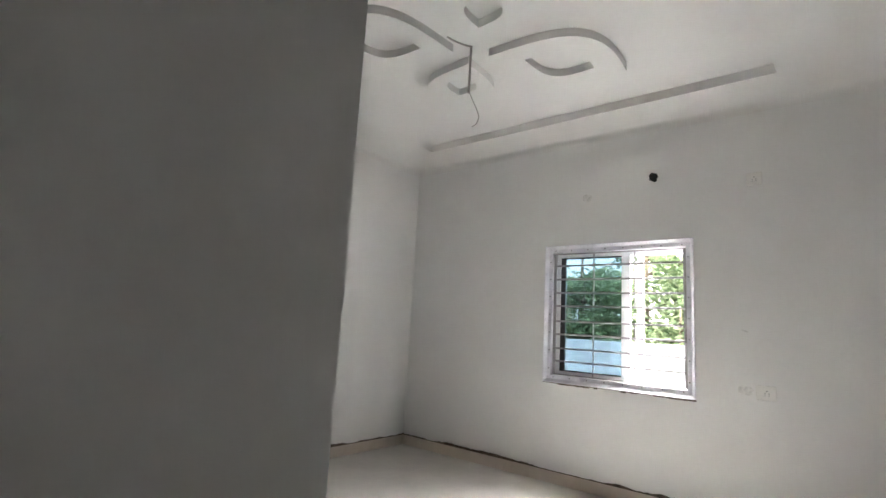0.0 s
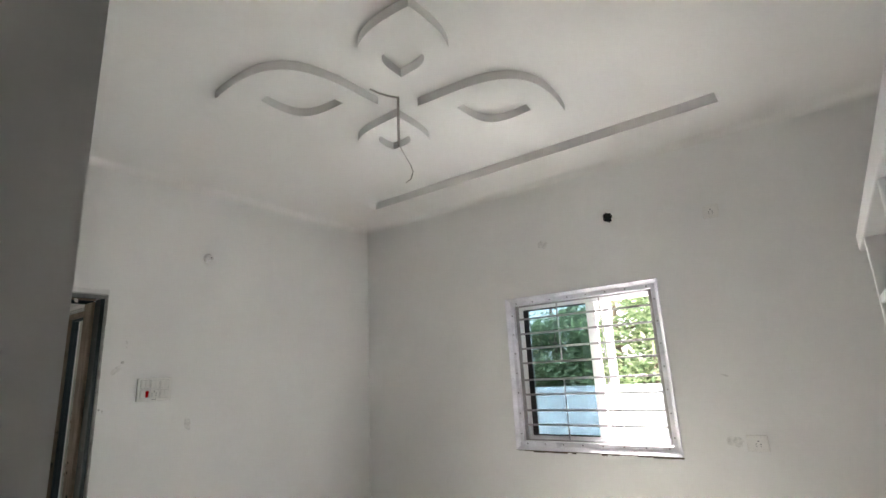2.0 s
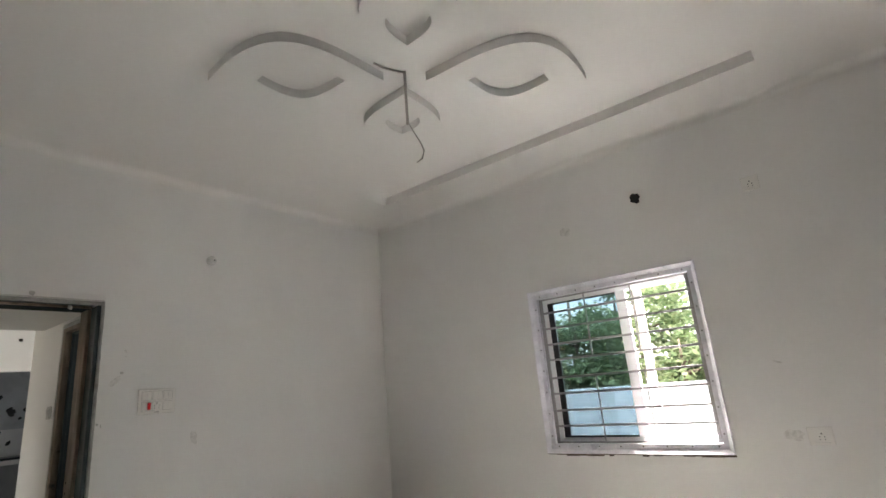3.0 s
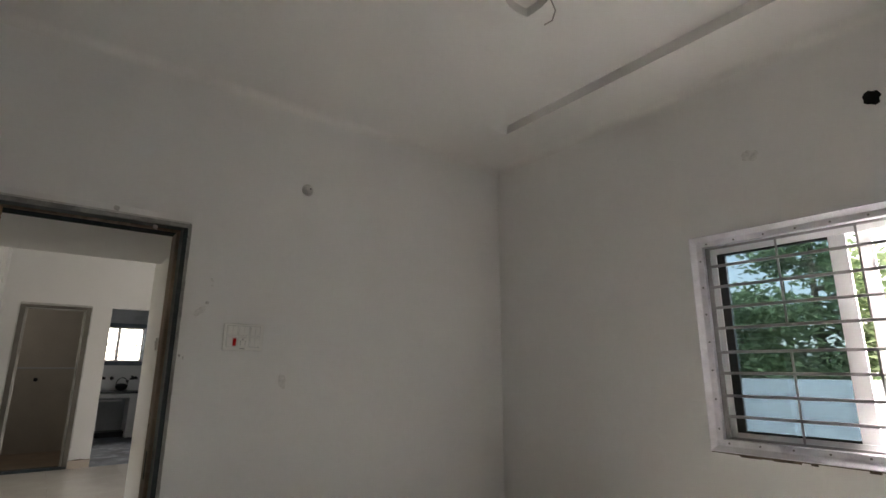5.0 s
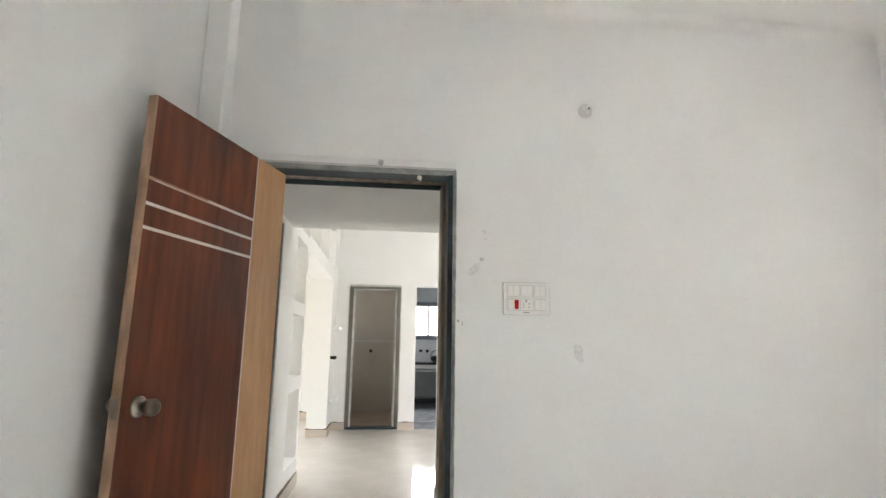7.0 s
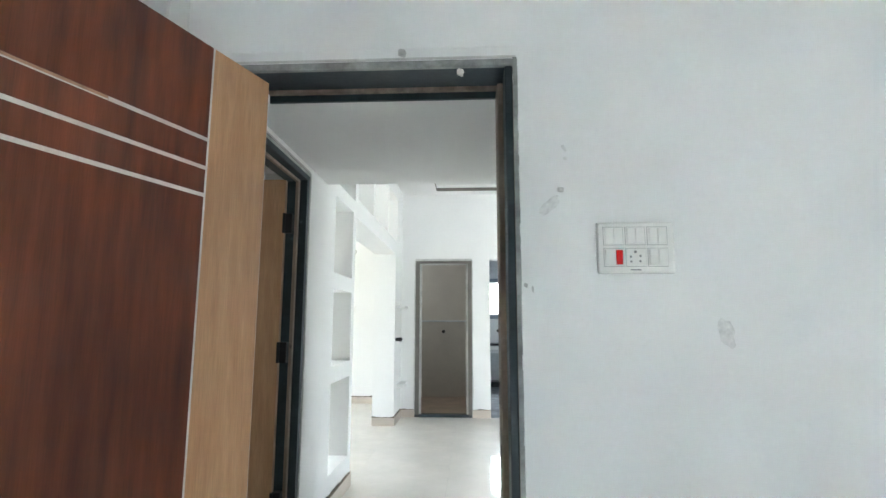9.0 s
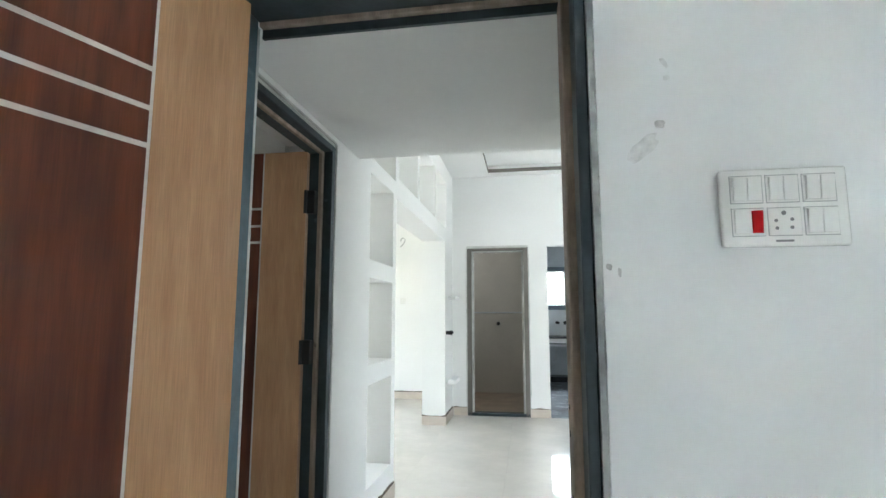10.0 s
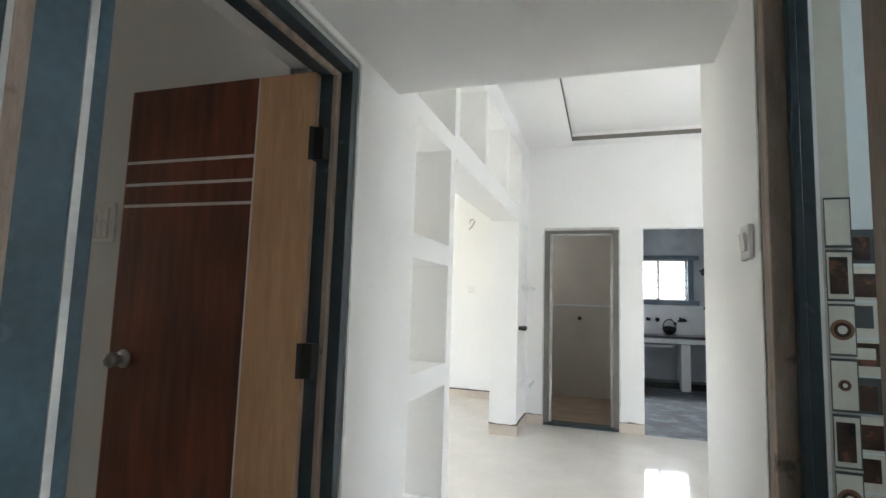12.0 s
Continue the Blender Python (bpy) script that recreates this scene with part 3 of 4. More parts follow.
def bedroom_frame():
    """The deep frame of the bedroom door; the leaf hangs inside its depth."""
    t = tagged(new("door_1"), "slate-grey and brown wooden frame of the bedroom door", kind="structure")
    w, h = 0.95, 2.10
    part("jamb", boxes((0.0, 0.037, 0.021, 0.200, 0.0, h + 0.038), r=0.003), M_SLATE_SKYLIT, t, "slate-grey painted hinge jamb with bluish light in its colour")
    part("putty", boxes((0.0372, 0.039, 0.103, 0.110, 0.25, HS - 0.001)), M_PUTTYEDGE, t, "pale putty strip on the hinge jamb")
    part("stop", boxes((0.0372, 0.040, 0.110, 0.131, 0.0, HS - 0.001)), M_PRIMER, t, "worn brown strip on the hinge jamb")
    part("putty_edge", boxes((0.0, 0.036, 0.2005, 0.212, 0.0, HS)), M_PUTTYEDGE, t, "pale putty edge of the jamb")
    part("jamb", boxes((w - 0.036, w - 0.011, 0.002, 0.102, 0.0, 2.0755), r=0.003), M_SLATE, t, "slate-grey painted jamb")
    part("stop", boxes((w - 0.056, w, 0.1025, 0.228, 0.0, HS - 0.025), r=0.003), M_PRIMER, t, "worn brown door stop")
    part("head", boxes((0.037, w, 0.021, 0.200, HJ, h + 0.038), r=0.003), M_SLATE, t, "slate-grey painted head")
    part("stop", boxes((0.0375, w, 0.2005, 0.222, HS, HJ + 0.038), r=0.003), M_PRIMER, t, "worn brown head stop")
    part("lining", boxes((0.0375, w - 0.002, 0.2225, 0.2345, HS - 0.0245, HJ + 0.038)), M_SLATE, t)
    part("plaster_edge", boxes((-0.005, w + 0.005, 0.001, 0.020, 2.076, h), r=0.002), M_STRIP, t, "rough plaster strip over the frame")
    part("plaster_edge", boxes((-0.005, w + 0.005, 0.001, 0.020, h + 0.0005, h + 0.0415)), M_WALL, t)
    rnd = random.Random(9)
    for x0, sign in ((-0.0005, -1), (w - 0.0105, 1)):
        bm = bmesh.new()
        z = 0.1
        while z < h:
            k, g = rnd.uniform(0.015, 0.05), rnd.uniform(0.0125, 0.0155)
            box(bm, min(x0, x0 + sign * g), max(x0, x0 + sign * g), -0.003 - g * 0.2, -0.0002, z, min(z + k, h))
            z += k
        tagged(part("putty", bm, M_STRIP, t, "pale ragged putty line"), kind="stuff")
    part("putty", boxes((0.0, w, -0.003, -0.0002, h + 0.0005, h + 0.008)), M_PUTTYEDGE, t, "pale putty line")
    for z in (1.03, 0.97):
        bm = bmesh.new()
        tube(bm, [(w - 0.0555, 0.19, z), (w - 0.0570, 0.19, z)], 0.008, 10)
        part("screw_hole", bm, M_HOLE, t)
    part("strike", boxes((w - 0.0575, w - 0.0562, 0.13, 0.16, 0.70, 0.84)), M_BLACK, t, "dark strike recess")
    return t


f1 = bedroom_frame()
LEAF = 0.80 + EXT
l1 = leaf("door_leaf", LEAF, 2.045, "dark walnut bedroom door leaf with pale maple band, standing wide open", True, 0.20 + EXT)
fx, fy = -0.153, -0.765
ang = math.degrees(math.atan2(0.759, 0.253))
l1.matrix_basis = pose(fx, fy, 0, 0, 0, ang)
f2 = door_frame("door_2", 0.95, 2.10, 0.12, "slate-grey wooden frame of the side room door leaf open", o=0.042, near=(True, M_SLATE_SKYLIT))
f2.matrix_basis = Matrix.Translation((CL, 0.325, 0)) @ Matrix.Rotation(radians(90), 4, "Z")
l2 = leaf("door_leaf", 0.80, 2.040, "dark walnut side room door leaf, standing open in shade", False, 0.225)
l2.matrix_basis = pose(-1.045, 1.172, 0, 0, 0, 0.4)
for z in (1.02, 1.73, 0.25):
    bm = boxes((0.803, 0.850, -0.016, 0.030, z, z + 0.11), r=0.002)
    tube(bm, [(0.806, -0.016, z), (0.806, -0.016, z + 0.11)], 0.009, 10)
    part("hinge", bm, M_BLACK, l2, "black iron butt hinge")
f3 = door_frame("door_3", 0.77, 2.10, 0.12, "grey wooden toilet door frame with a sill", True, M_PUTTYEDGE, M_DUSK)
f3.matrix_basis = pose(0.052, HY - 0.004, 0)
f4 = door_frame("door_4", 0.88, 2.10, 0.088, "slate-grey and brown wooden bathroom door frame", False, M_SLATE, M_PRIMER, near=(False, M_SLATE))
f4.matrix_basis = Matrix.Translation((CR, 1.125, 0)) @ Matrix.Rotation(radians(-90), 4, "Z")


# ---- bedroom window ----
def bedroom_window():
    y0, y1, z0, z1 = WIN
    t = tagged(new("window_1"), "white sliding window with stone lining and a horizontal bar grille", kind="structure")
    lw, x0, x1 = 0.062, WW - 0.012, WW + 0.20
    step, deep = 0.030, 0.016

    def lining(side, label):
        """One mitred length of stone: a splayed outer strip, a flat inner strip and the reveal."""
        profile = [(0.0, x1), (0.0, x0), (0.004, x0 - 0.002), (step, WW + deep), (lw, WW + deep + 0.002), (lw, x1)]
        bm = bmesh.new()
        ends = []
        for e in (0, 1):
            ring = []
            for o, x in profile:
                lo_y, hi_y, lo_z, hi_z = y0 + o, y1 - o, z0 + o, z1 - o
                yy, zz = {"sill": ((lo_y, hi_y)[e], lo_z), "head": ((lo_y, hi_y)[e], hi_z), "near": (lo_y, (lo_z, hi_z)[e]), "far": (hi_y, (lo_z, hi_z)[e])}[side]
                ring.append(bm.verts.new((x, yy, zz)))
            ends.append(ring)
        n = len(profile)
        for k in range(n):
            bm.faces.new((ends[0][k], ends[0][(k + 1) % n], ends[1][(k + 1) % n], ends[1][k]))
        bm.faces.new(ends[0])
        bm.faces.new(ends[1][::-1])
        part("lining", bm, M_MARBLE, t, label)

    lining("sill", "grey veined stone sill lining")
    lining("head", "grey veined stone head lining")
    lining("near", "grey veined stone side lining")
    lining("far", "grey veined stone side lining")
    # grille
    gx = WW + 0.045
    a, b = y0 + lw + 0.004, y1 - lw - 0.004
    c, d = z0 + lw + 0.004, z1 - lw - 0.004
    g = part("grille", boxes((gx, gx + 0.012, a, a + 0.025, c, d), (gx, gx + 0.012, b - 0.025, b, c, d), (gx, gx + 0.012, a, b, c, c + 0.012), (gx, gx + 0.012, a, b, d - 0.012, d)), M_GRILL, t, "grey primed steel grille frame")
    for z in (1.889, 1.765, 1.642, 1.523, 1.386, 1.269, 1.145, 1.033):
        part("bar", boxes((gx - 0.003, gx + 0.009, a, b, z - 0.008, z + 0.008), r=0.002), M_GRILL, g)
    for y in (-2.128, -2.486):
        for p, q in ((1.523, d), (c, 1.386)):
            part("upright", boxes((gx, gx + 0.006, y - 0.005, y + 0.005, p, q)), M_GRILL, g)
    # sliding sashes
    fx0, fx1 = WW + 0.115, WW + 0.185
    fw = 0.035
    part("frame", boxes((fx0, fx1, y0 + lw, y0 + lw + fw, z0 + lw, z1 - lw), (fx0, fx1, y1 - lw - fw, y1 - lw, z0 + lw, z1 - lw), (fx0, fx1, y0 + lw, y1 - lw, z0 + lw, z0 + lw + fw), (fx0, fx1, y0 + lw, y1 - lw, z1 - lw - fw, z1 - lw)), M_UPVC, t, "white window track frame")
    sy0, sy1 = -2.42, y1 - lw - fw
    sash = part("sash", boxes((fx0 + 0.01, fx0 + 0.035, sy0, sy0 + 0.075, z0 + lw + fw, z1 - lw - fw)), M_UPVC, t, "white sliding sash stile")
    part("pane", boxes((fx0 + 0.02, fx0 + 0.025, sy0 + 0.075, sy1 - 0.045, z0 + lw + fw, z1 - lw - fw)), M_GLASS, sash, "teal tinted glass")
    part("seal", boxes((fx0 + 0.01, fx0 + 0.035, sy1 - 0.045, sy1, z0 + lw + fw, z1 - lw - fw)), M_BLACK, sash, "black rubber edge")
    part("seal", boxes((fx0 + 0.012, fx0 + 0.033, sy0 + 0.075, sy1 - 0.045, z0 + lw + fw, z0 + lw + fw + 0.012), (fx0 + 0.012, fx0 + 0.033, sy0 + 0.075, sy1 - 0.045, z1 - lw - fw - 0.012, z1 - lw - fw)), M_BLACK, sash, "black rubber edge")
    s2 = part("sash", boxes((fx0 + 0.04, fx0 + 0.062, sy0 - 0.10, sy0 - 0.045, z0 + lw + fw, z1 - lw - fw)), M_UPVC, t, "white sliding sash stile")
    fx = WW + deep + 0.001
    mid = (step + lw) / 2
    spots = [(y0 + 0.09 + k * 0.156, z) for k in range(8) for z in (z0 + mid, z1 - mid)]
    spots += [(y, z0 + 0.12 + k * 0.16) for k in range(7) for y in (y0 + mid, y1 - mid)]
    for yy, zz in spots:
        bm = bmesh.new()
        tube(bm, [(fx + 0.002, yy, zz), (fx - 0.002, yy, zz)], 0.0055, 8)
        part("screw", bm, M_PLASTIC_D, t)
    # raw gap under the stone
    bm = bmesh.new()
    rnd = random.Random(5)
    y = y0
    while y < y1 - 0.02:
        s = rnd.uniform(0.03, 0.08)
        box(bm, WW - 0.006, WW + 0.002, y, min(y + s, y1), z0 - rnd.uniform(0.004, 0.016), z0 + 0.001)
        y += s
    part("gap", bm, M_MORTAR, t, "dark rough mortar gap under the window")
    return t


bedroom_window()


def kitchen_window():
    x0, x1, z0, z1 = KW
    t = tagged(new("window_2"), "bright kitchen window in blue-grey stone surround with a scrolled grille", kind="structure")
    w = 0.075
    y0, y1 = 9.06, 9.22
    for s in ((x0 - 0.02, x1 + 0.14, y0, y0 + 0.12, z0 - w, z0), (x0 - 0.02, x1 + 0.14, y0, y0 + 0.12, z1, z1 + w), (x1 - 0.03, x1 + 0.055, y0, y1, z0, z1), (x0 - 0.02, x0, y0, y1, z0, z1)):
        part("surround", boxes(s, r=0.004), M_TEAL, t)
    part("frame", boxes((x0, x1 - 0.03, 9.14, 9.18, z0, z0 + 0.03), (x0, x1 - 0.03, 9.14, 9.18, z1 - 0.03, z1), (1.52, 1.575, 9.14, 9.18, z0, z1), (x1 - 0.075, x1 - 0.03, 9.14, 9.18, z0, z1)), M_UPVC, t, "white window frame")
    bm = bmesh.new()
    for k in range(5):
        z = z0 + 0.08 + k * 0.13
        tube(bm, [(x0, 9.11, z), (x1 - 0.03, 9.11, z)], 0.005, 6)
    for xa, xb in ((x0, 1.52), (1.575, x1 - 0.03)):
        tube(bm, [(xa, 9.105, z0 + 0.1), ((xa + xb) / 2, 9.105, z1 - 0.22), (xb, 9.105, z1 - 0.1)], 0.007, 6)
        tube(bm, [(xa, 9.105, z1 - 0.08), (xb, 9.105, z0 + 0.2)], 0.007, 6)
    for cx in (1.25, 1.75):
        tube(bm, [(cx + 0.12 * math.cos(a / 12 * math.tau), 9.11, (z0 + z1) / 2 + 0.2 * math.sin(a / 12 * math.tau)) for a in range(13)], 0.006, 6)
    part("grille", bm, M_GRILL, t, "thin scrolled steel grille")


kitchen_window()


# ---- switch plates and fittings ----
def plate(name, w, h, depth, label):
    t = thing(name, (0, 0, 0), label, "switchboard")
    bm = boxes((0, w, -depth, 0, 0, h))
    bevel(bm, 0.007, 3)
    part("cover", bm, M_PLASTIC, t, "white plastic cover")
    return t


def rocker(t, x, z, w, h, d, material=M_PLASTIC, label="white rocker switch"):
    bm = bmesh.new()
    box(bm, x, x + w, -d - 0.004, -d + 0.001, z, z + h)
    for v in bm.verts:
        if v.co.y < -d and v.co.z > z + h / 2:
            v.co.y -= 0.004
    part("rocker", bm, material, t, label)


def bedroom_board():
    w, h, d = 0.232, 0.158, 0.018
    t = plate("switchboard", w, h, d, "white two-row switchboard with a red indicator rocker and five-pin socket")
    for k in range(3):
        x = 0.022 + k * 0.066
        for z in (0.022, 0.088):
            part("gap", boxes((x - 0.0045, x + 0.0565, -d - 0.0006, -d + 0.001, z - 0.0015, z + 0.0555)), M_GAP, t, "thin grey joint round a switch module")
        part("module", boxes((x - 0.003, x + 0.055, -d - 0.002, -d + 0.001, 0.088, 0.142), r=0.0008), M_PLASTIC, t)
        for j in range(2):
            rocker(t, x + 0.001 + j * 0.0265, 0.092, 0.0245, 0.046, d + 0.001)
    part("module", boxes((0.019, 0.078, -d - 0.002, -d + 0.001, 0.022, 0.076), r=0.0008), M_PLASTIC, t)
    rocker(t, 0.022, 0.026, 0.026, 0.046, d + 0.001)
    rocker(t, 0.0545, 0.027, 0.019, 0.044, d + 0.001, M_RED, "red indicator rocker")
    part("socket", boxes((0.085, 0.144, -d - 0.002, -d + 0.001, 0.022, 0.076), r=0.0008), M_PLASTIC, t, "five-pin socket")
    for x, z, r in ((0.1145, 0.066, 0.0045), (0.100, 0.051, 0.0035), (0.129, 0.053, 0.0035), (0.101, 0.036, 0.0035), (0.128, 0.037, 0.0035)):
        bm = bmesh.new()
        tube(bm, [(x - 0.002, -d - 0.0022, z), (x - 0.002, -d - 0.0030, z)], r, 10)
        part("pin_hole", bm, M_PLASTIC_D, t)
    part("module", boxes((0.151, 0.210, -d - 0.002, -d + 0.001, 0.022, 0.076), r=0.0008), M_PLASTIC, t)
    rocker(t, 0.154, 0.026, 0.025, 0.046, d + 0.001)
    rocker(t, 0.181, 0.026, 0.025, 0.046, d + 0.001)
    part("nameplate", boxes((0.096, 0.128, -d - 0.0012, -d, 0.009, 0.013)), M_PLASTIC_D, t, "tiny grey maker's bar")
    return t


bb = bedroom_board()
bb.matrix_basis = pose(1.186, 0.0, 1.383)


def small_board(name, w, h, label, pins, mat):
    t = plate(name, w, h, 0.010, label)
    for px in pins:
        for dx, dz, r in ((0, 0.014, 0.0045), (-0.012, -0.003, 0.0035), (0.012, -0.003, 0.0035), (-0.012, -0.017, 0.003), (0.012, -0.017, 0.003)):
            bm = bmesh.new()
            tube(bm, [(px + dx, -0.0105, h / 2 + dz), (px + dx, -0.0115, h / 2 + dz)], r, 8)
            part("pin_hole", bm, M_PLASTIC_D, t)
    for z in (0.012, h - 0.016):
        part("rib", boxes((0.012, w - 0.012, -0.0115, -0.0100, z, z + 0.004)), M_PLASTIC, t)
    t.matrix_basis = mat
    return t


ON_WIN = lambda y, z: Matrix.Translation((WW, y, z)) @ Matrix.Rotation(radians(-90), 4, "Z")
small_board("power_socket", 0.10, 0.095, "white single power socket high on the wall for an air conditioner", [0.05], ON_WIN(-3.325, 2.432))
small_board("power_socket", 0.12, 0.098, "white socket plate low on the window wall, one outlet", [0.065], ON_WIN(-3.34, 0.900))


def corridor_switch(m, label):
    t = plate("switch_plate", 0.088, 0.092, 0.014, label)
    rocker(t, 0.022, 0.022, 0.020, 0.048, 0.014)
    rocker(t, 0.046, 0.022, 0.020, 0.048, 0.014)
    t.matrix_basis = m
    return t


corridor_switch(Matrix.Translation((CR, 1.285, 1.41)) @ Matrix.Rotation(radians(-90), 4, "Z"), "white two-rocker switch plate on the corridor wall")
side_board = plate("switchboard", 0.17, 0.165, 0.014, "white square switchboard beside the side room door")
for x in (0.022, 0.052, 0.086, 0.116):
    for z in (0.022, 0.088):
        part("gap", boxes((x - 0.001, x + 0.027, -0.0146, -0.013, z - 0.001, z + 0.056)), M_GAP, side_board, "thin grey joint round a switch")
        rocker(side_board, x, z, 0.026, 0.054, 0.014)
side_board.matrix_basis = pose(-1.345, 1.26, 1.466)
corridor_switch(pose(-1.10, 6.5, 1.40), "white switch plate on the living room wall")


def bulb_holder():
    t = thing("bulb_holder", (1.64, 0, 2.465), "round white plaster light point on the bedroom wall", "lamp holder")
    bm = bmesh.new()
    tube(bm, [(0, 0, 0), (0, -0.010, 0), (0, -0.018, 0), (0, -0.034, 0), (0, -0.038, 0)], [0.040, 0.038, 0.029, 0.025, 0.019], 24)
    part("rose", bm, M_FILL, t, "", True)
    bm = bmesh.new()
    tube(bm, [(0.006, -0.036, 0), (0.006, -0.0395, 0)], 0.007, 12)
    part("socket_hole", bm, M_PLASTIC_D, t)


bulb_holder()


def mark(name, label, blobs, material, m, th=0.0005):
    """Small flat blots of dirt or filler, as thin irregular flakes on a wall."""
    rnd = random.Random(len(blobs) * 7 + 3)
    bm = bmesh.new()
    for x, z, rx, rz, a in blobs:
        ps = []
        for k in range(14):
            t = k / 14 * math.tau
            rr = rnd.uniform(0.75, 1.15)
            u, v = rx * rr * math.cos(t), rz * rr * math.sin(t)
            ca, sa = math.cos(radians(a)), math.sin(radians(a))
            ps.append((x + u * ca - v * sa, z + u * sa + v * ca))
        lo = [bm.verts.new((p[0], 0, p[1])) for p in ps]
        hi = [bm.verts.new((x + (p[0] - x) * 0.85, -th, z + (p[1] - z) * 0.85)) for p in ps]
        for k in range(14):
            bm.faces.new((lo[k], lo[(k + 1) % 14], hi[(k + 1) % 14], hi[k]))
        bm.faces.new(hi)
    ob = tagged(new(name, mesh_of(name, bm, material)), label, "wall mark")
    ob.matrix_basis = m
    return ob


mark("smudge", "grey filler smudge on the putty wall", [(1.047, 1.600, 0.045, 0.018, 48)], M_FILL, pose(0, 0, 0))
mark("smudge", "dark chip beside the door", [(1.083, 1.651, 0.012, 0.009, 10)], M_SMUDGE, pose(0, 0, 0), 0.004)
mark("smudge", "grey filler smudge on the putty wall", [(1.560, 1.205, 0.026, 0.045, 8)], M_FILL, pose(0, 0, 0))
mark("smudge", "small chip beside the door frame", [(0.968, 1.349, 0.007, 0.007, 0)], M_SMUDGE, pose(0, 0, 0))
mark("smudge", "small chip beside the door frame", [(0.989, 1.337, 0.004, 0.010, 0)], M_SMUDGE, pose(0, 0, 0))
mark("smudge", "faint scrape high beside the door", [(1.098, 1.786, 0.006, 0.014, 30), (1.101, 1.753, 0.007, 0.006, 0)], M_FILL, pose(0, 0, 0))
mark("smudge", "grey filler spot above the door", [(0.574, 2.125, 0.016, 0.014, 0)], M_SMUDGE, pose(0, 0, 0), 0.010)
mark("smudge", "grey filler spot on the window wall", [(2.08, 2.49, 0.05, 0.035, 0)], M_FILL, Matrix.Translation((WW, 0, 0)) @ Matrix.Rotation(radians(-90), 4, "Z"))
mark("smudge", "small scratches on the window wall", [(3.28, 1.37, 0.03, 0.006, -20)], M_FILL, Matrix.Translation((WW, 0, 0)) @ Matrix.Rotation(radians(-90), 4, "Z"))
mark("pipe_hole", "black round pipe hole through the window wall", [(2.655, 2.600, 0.040, 0.040, 0)], M_HOLE, Matrix.Translation((WW, 0, 0)) @ Matrix.Rotation(radians(-90), 4, "Z"), 0.002)
mark("smudge", "grey chip on the wardrobe partition", [(0.1, 1.95, 0.05, 0.03, 60)], M_SMUDGE, Matrix.Translation((0.60, SY - 0.12, -0.25)) @ Matrix.Rotation(radians(-90), 4, "Z"))
mark("bracket", "white chipped clip on the door head", [(0.768, 2.052, 0.014, 0.014, 0)], M_GROOVE, pose(0, -0.001, 0), 0.006)

mark("smudge", "grey filler smear beside the low socket", [(3.275, 0.955, 0.055, 0.032, 4)], M_FILL, Matrix.Translation((WW, 0, 0)) @ Matrix.Rotation(radians(-90), 4, "Z"))
mark("pipe_hole", "small black hole in the wall over the kitchen opening", [(1.70, 2.526, 0.028, 0.024, 10)], M_HOLE, pose(0, HY, 0), 0.002)
rk = random.Random(21)
for x, z, size in ((2.264, 1.888, 0.085), (2.488, 1.632, 0.095), (2.704, 1.669, 0.06), (2.631, 1.515, 0.035), (2.293, 1.258, 0.08), (2.482, 1.064, 0.055), (2.738, 0.93, 0.045), (1.404, 1.077, 0.03), (1.519, 1.053, 0.022), (1.885, 1.078, 0.055), (1.80, 1.01, 0.035)):
    blots = [(x + rk.uniform(-0.35, 0.35) * size, z + rk.uniform(-0.35, 0.35) * size, size * rk.uniform(0.5, 0.85), size * rk.uniform(0.35, 0.7), rk.uniform(0, 180)) for k in range(4)]
    mark("tile_flower", "dark printed flower on the pale kitchen wall tile", blots, M_T_LINE, pose(0, 9.084 if z < 1.33 else 9.0995, 0), 0.0008)

# fittings seen through the openings
hk = thing("wall_hook", (-1.10, 6.5, 2.36), "thin grey bent wire loop on the living room wall", "wire")
bm = bmesh.new()
tube(bm, [(0, 0, 0), (0.01, -0.03, 0.03), (0.05, -0.04, 0.05), (0.08, -0.04, 0.01), (0.05, -0.04, -0.05), (0.0, -0.03, -0.09)], 0.006, 6)
part("wire", bm, M_GRILL, hk, "", True)
pp = thing("water_pipe", (CL, 4.86, 1.03), "short black pipe end sticking out of the niche wall", "pipe")
bm = bmesh.new()
tube(bm, [(-0.01, 0, 0), (0.035, 0.0, 0.0), (0.06, 0.0, 0.0), (0.065, 0.03, 0.005)], [0.022, 0.022, 0.028, 0.02], 12)
part("pipe", bm, M_BLACK, pp, "", True)
tp = thing("pipe_stub", (0.34, 7.3, 1.09), "dark capped water pipe stub on the toilet wall", "pipe")
bm = bmesh.new()
tube(bm, [(0, 0, 0), (0, -0.012, 0), (0, -0.05, 0)], [0.03, 0.03, 0.02], 12)
part("pipe", bm, M_BLACK, tp, "", True)
structure("trim", boxes((-0.35, 0.90, 7.275, 7.30, 1.255, 1.28), r=0.003), M_GREY, "dark tile border line on the toilet wall")
structure("trim_lower", boxes((-0.35, 0.90, 7.288, 7.2995, 0.0, 1.254)), M_TOILET, "beige glazed wall tiles of the toilet")


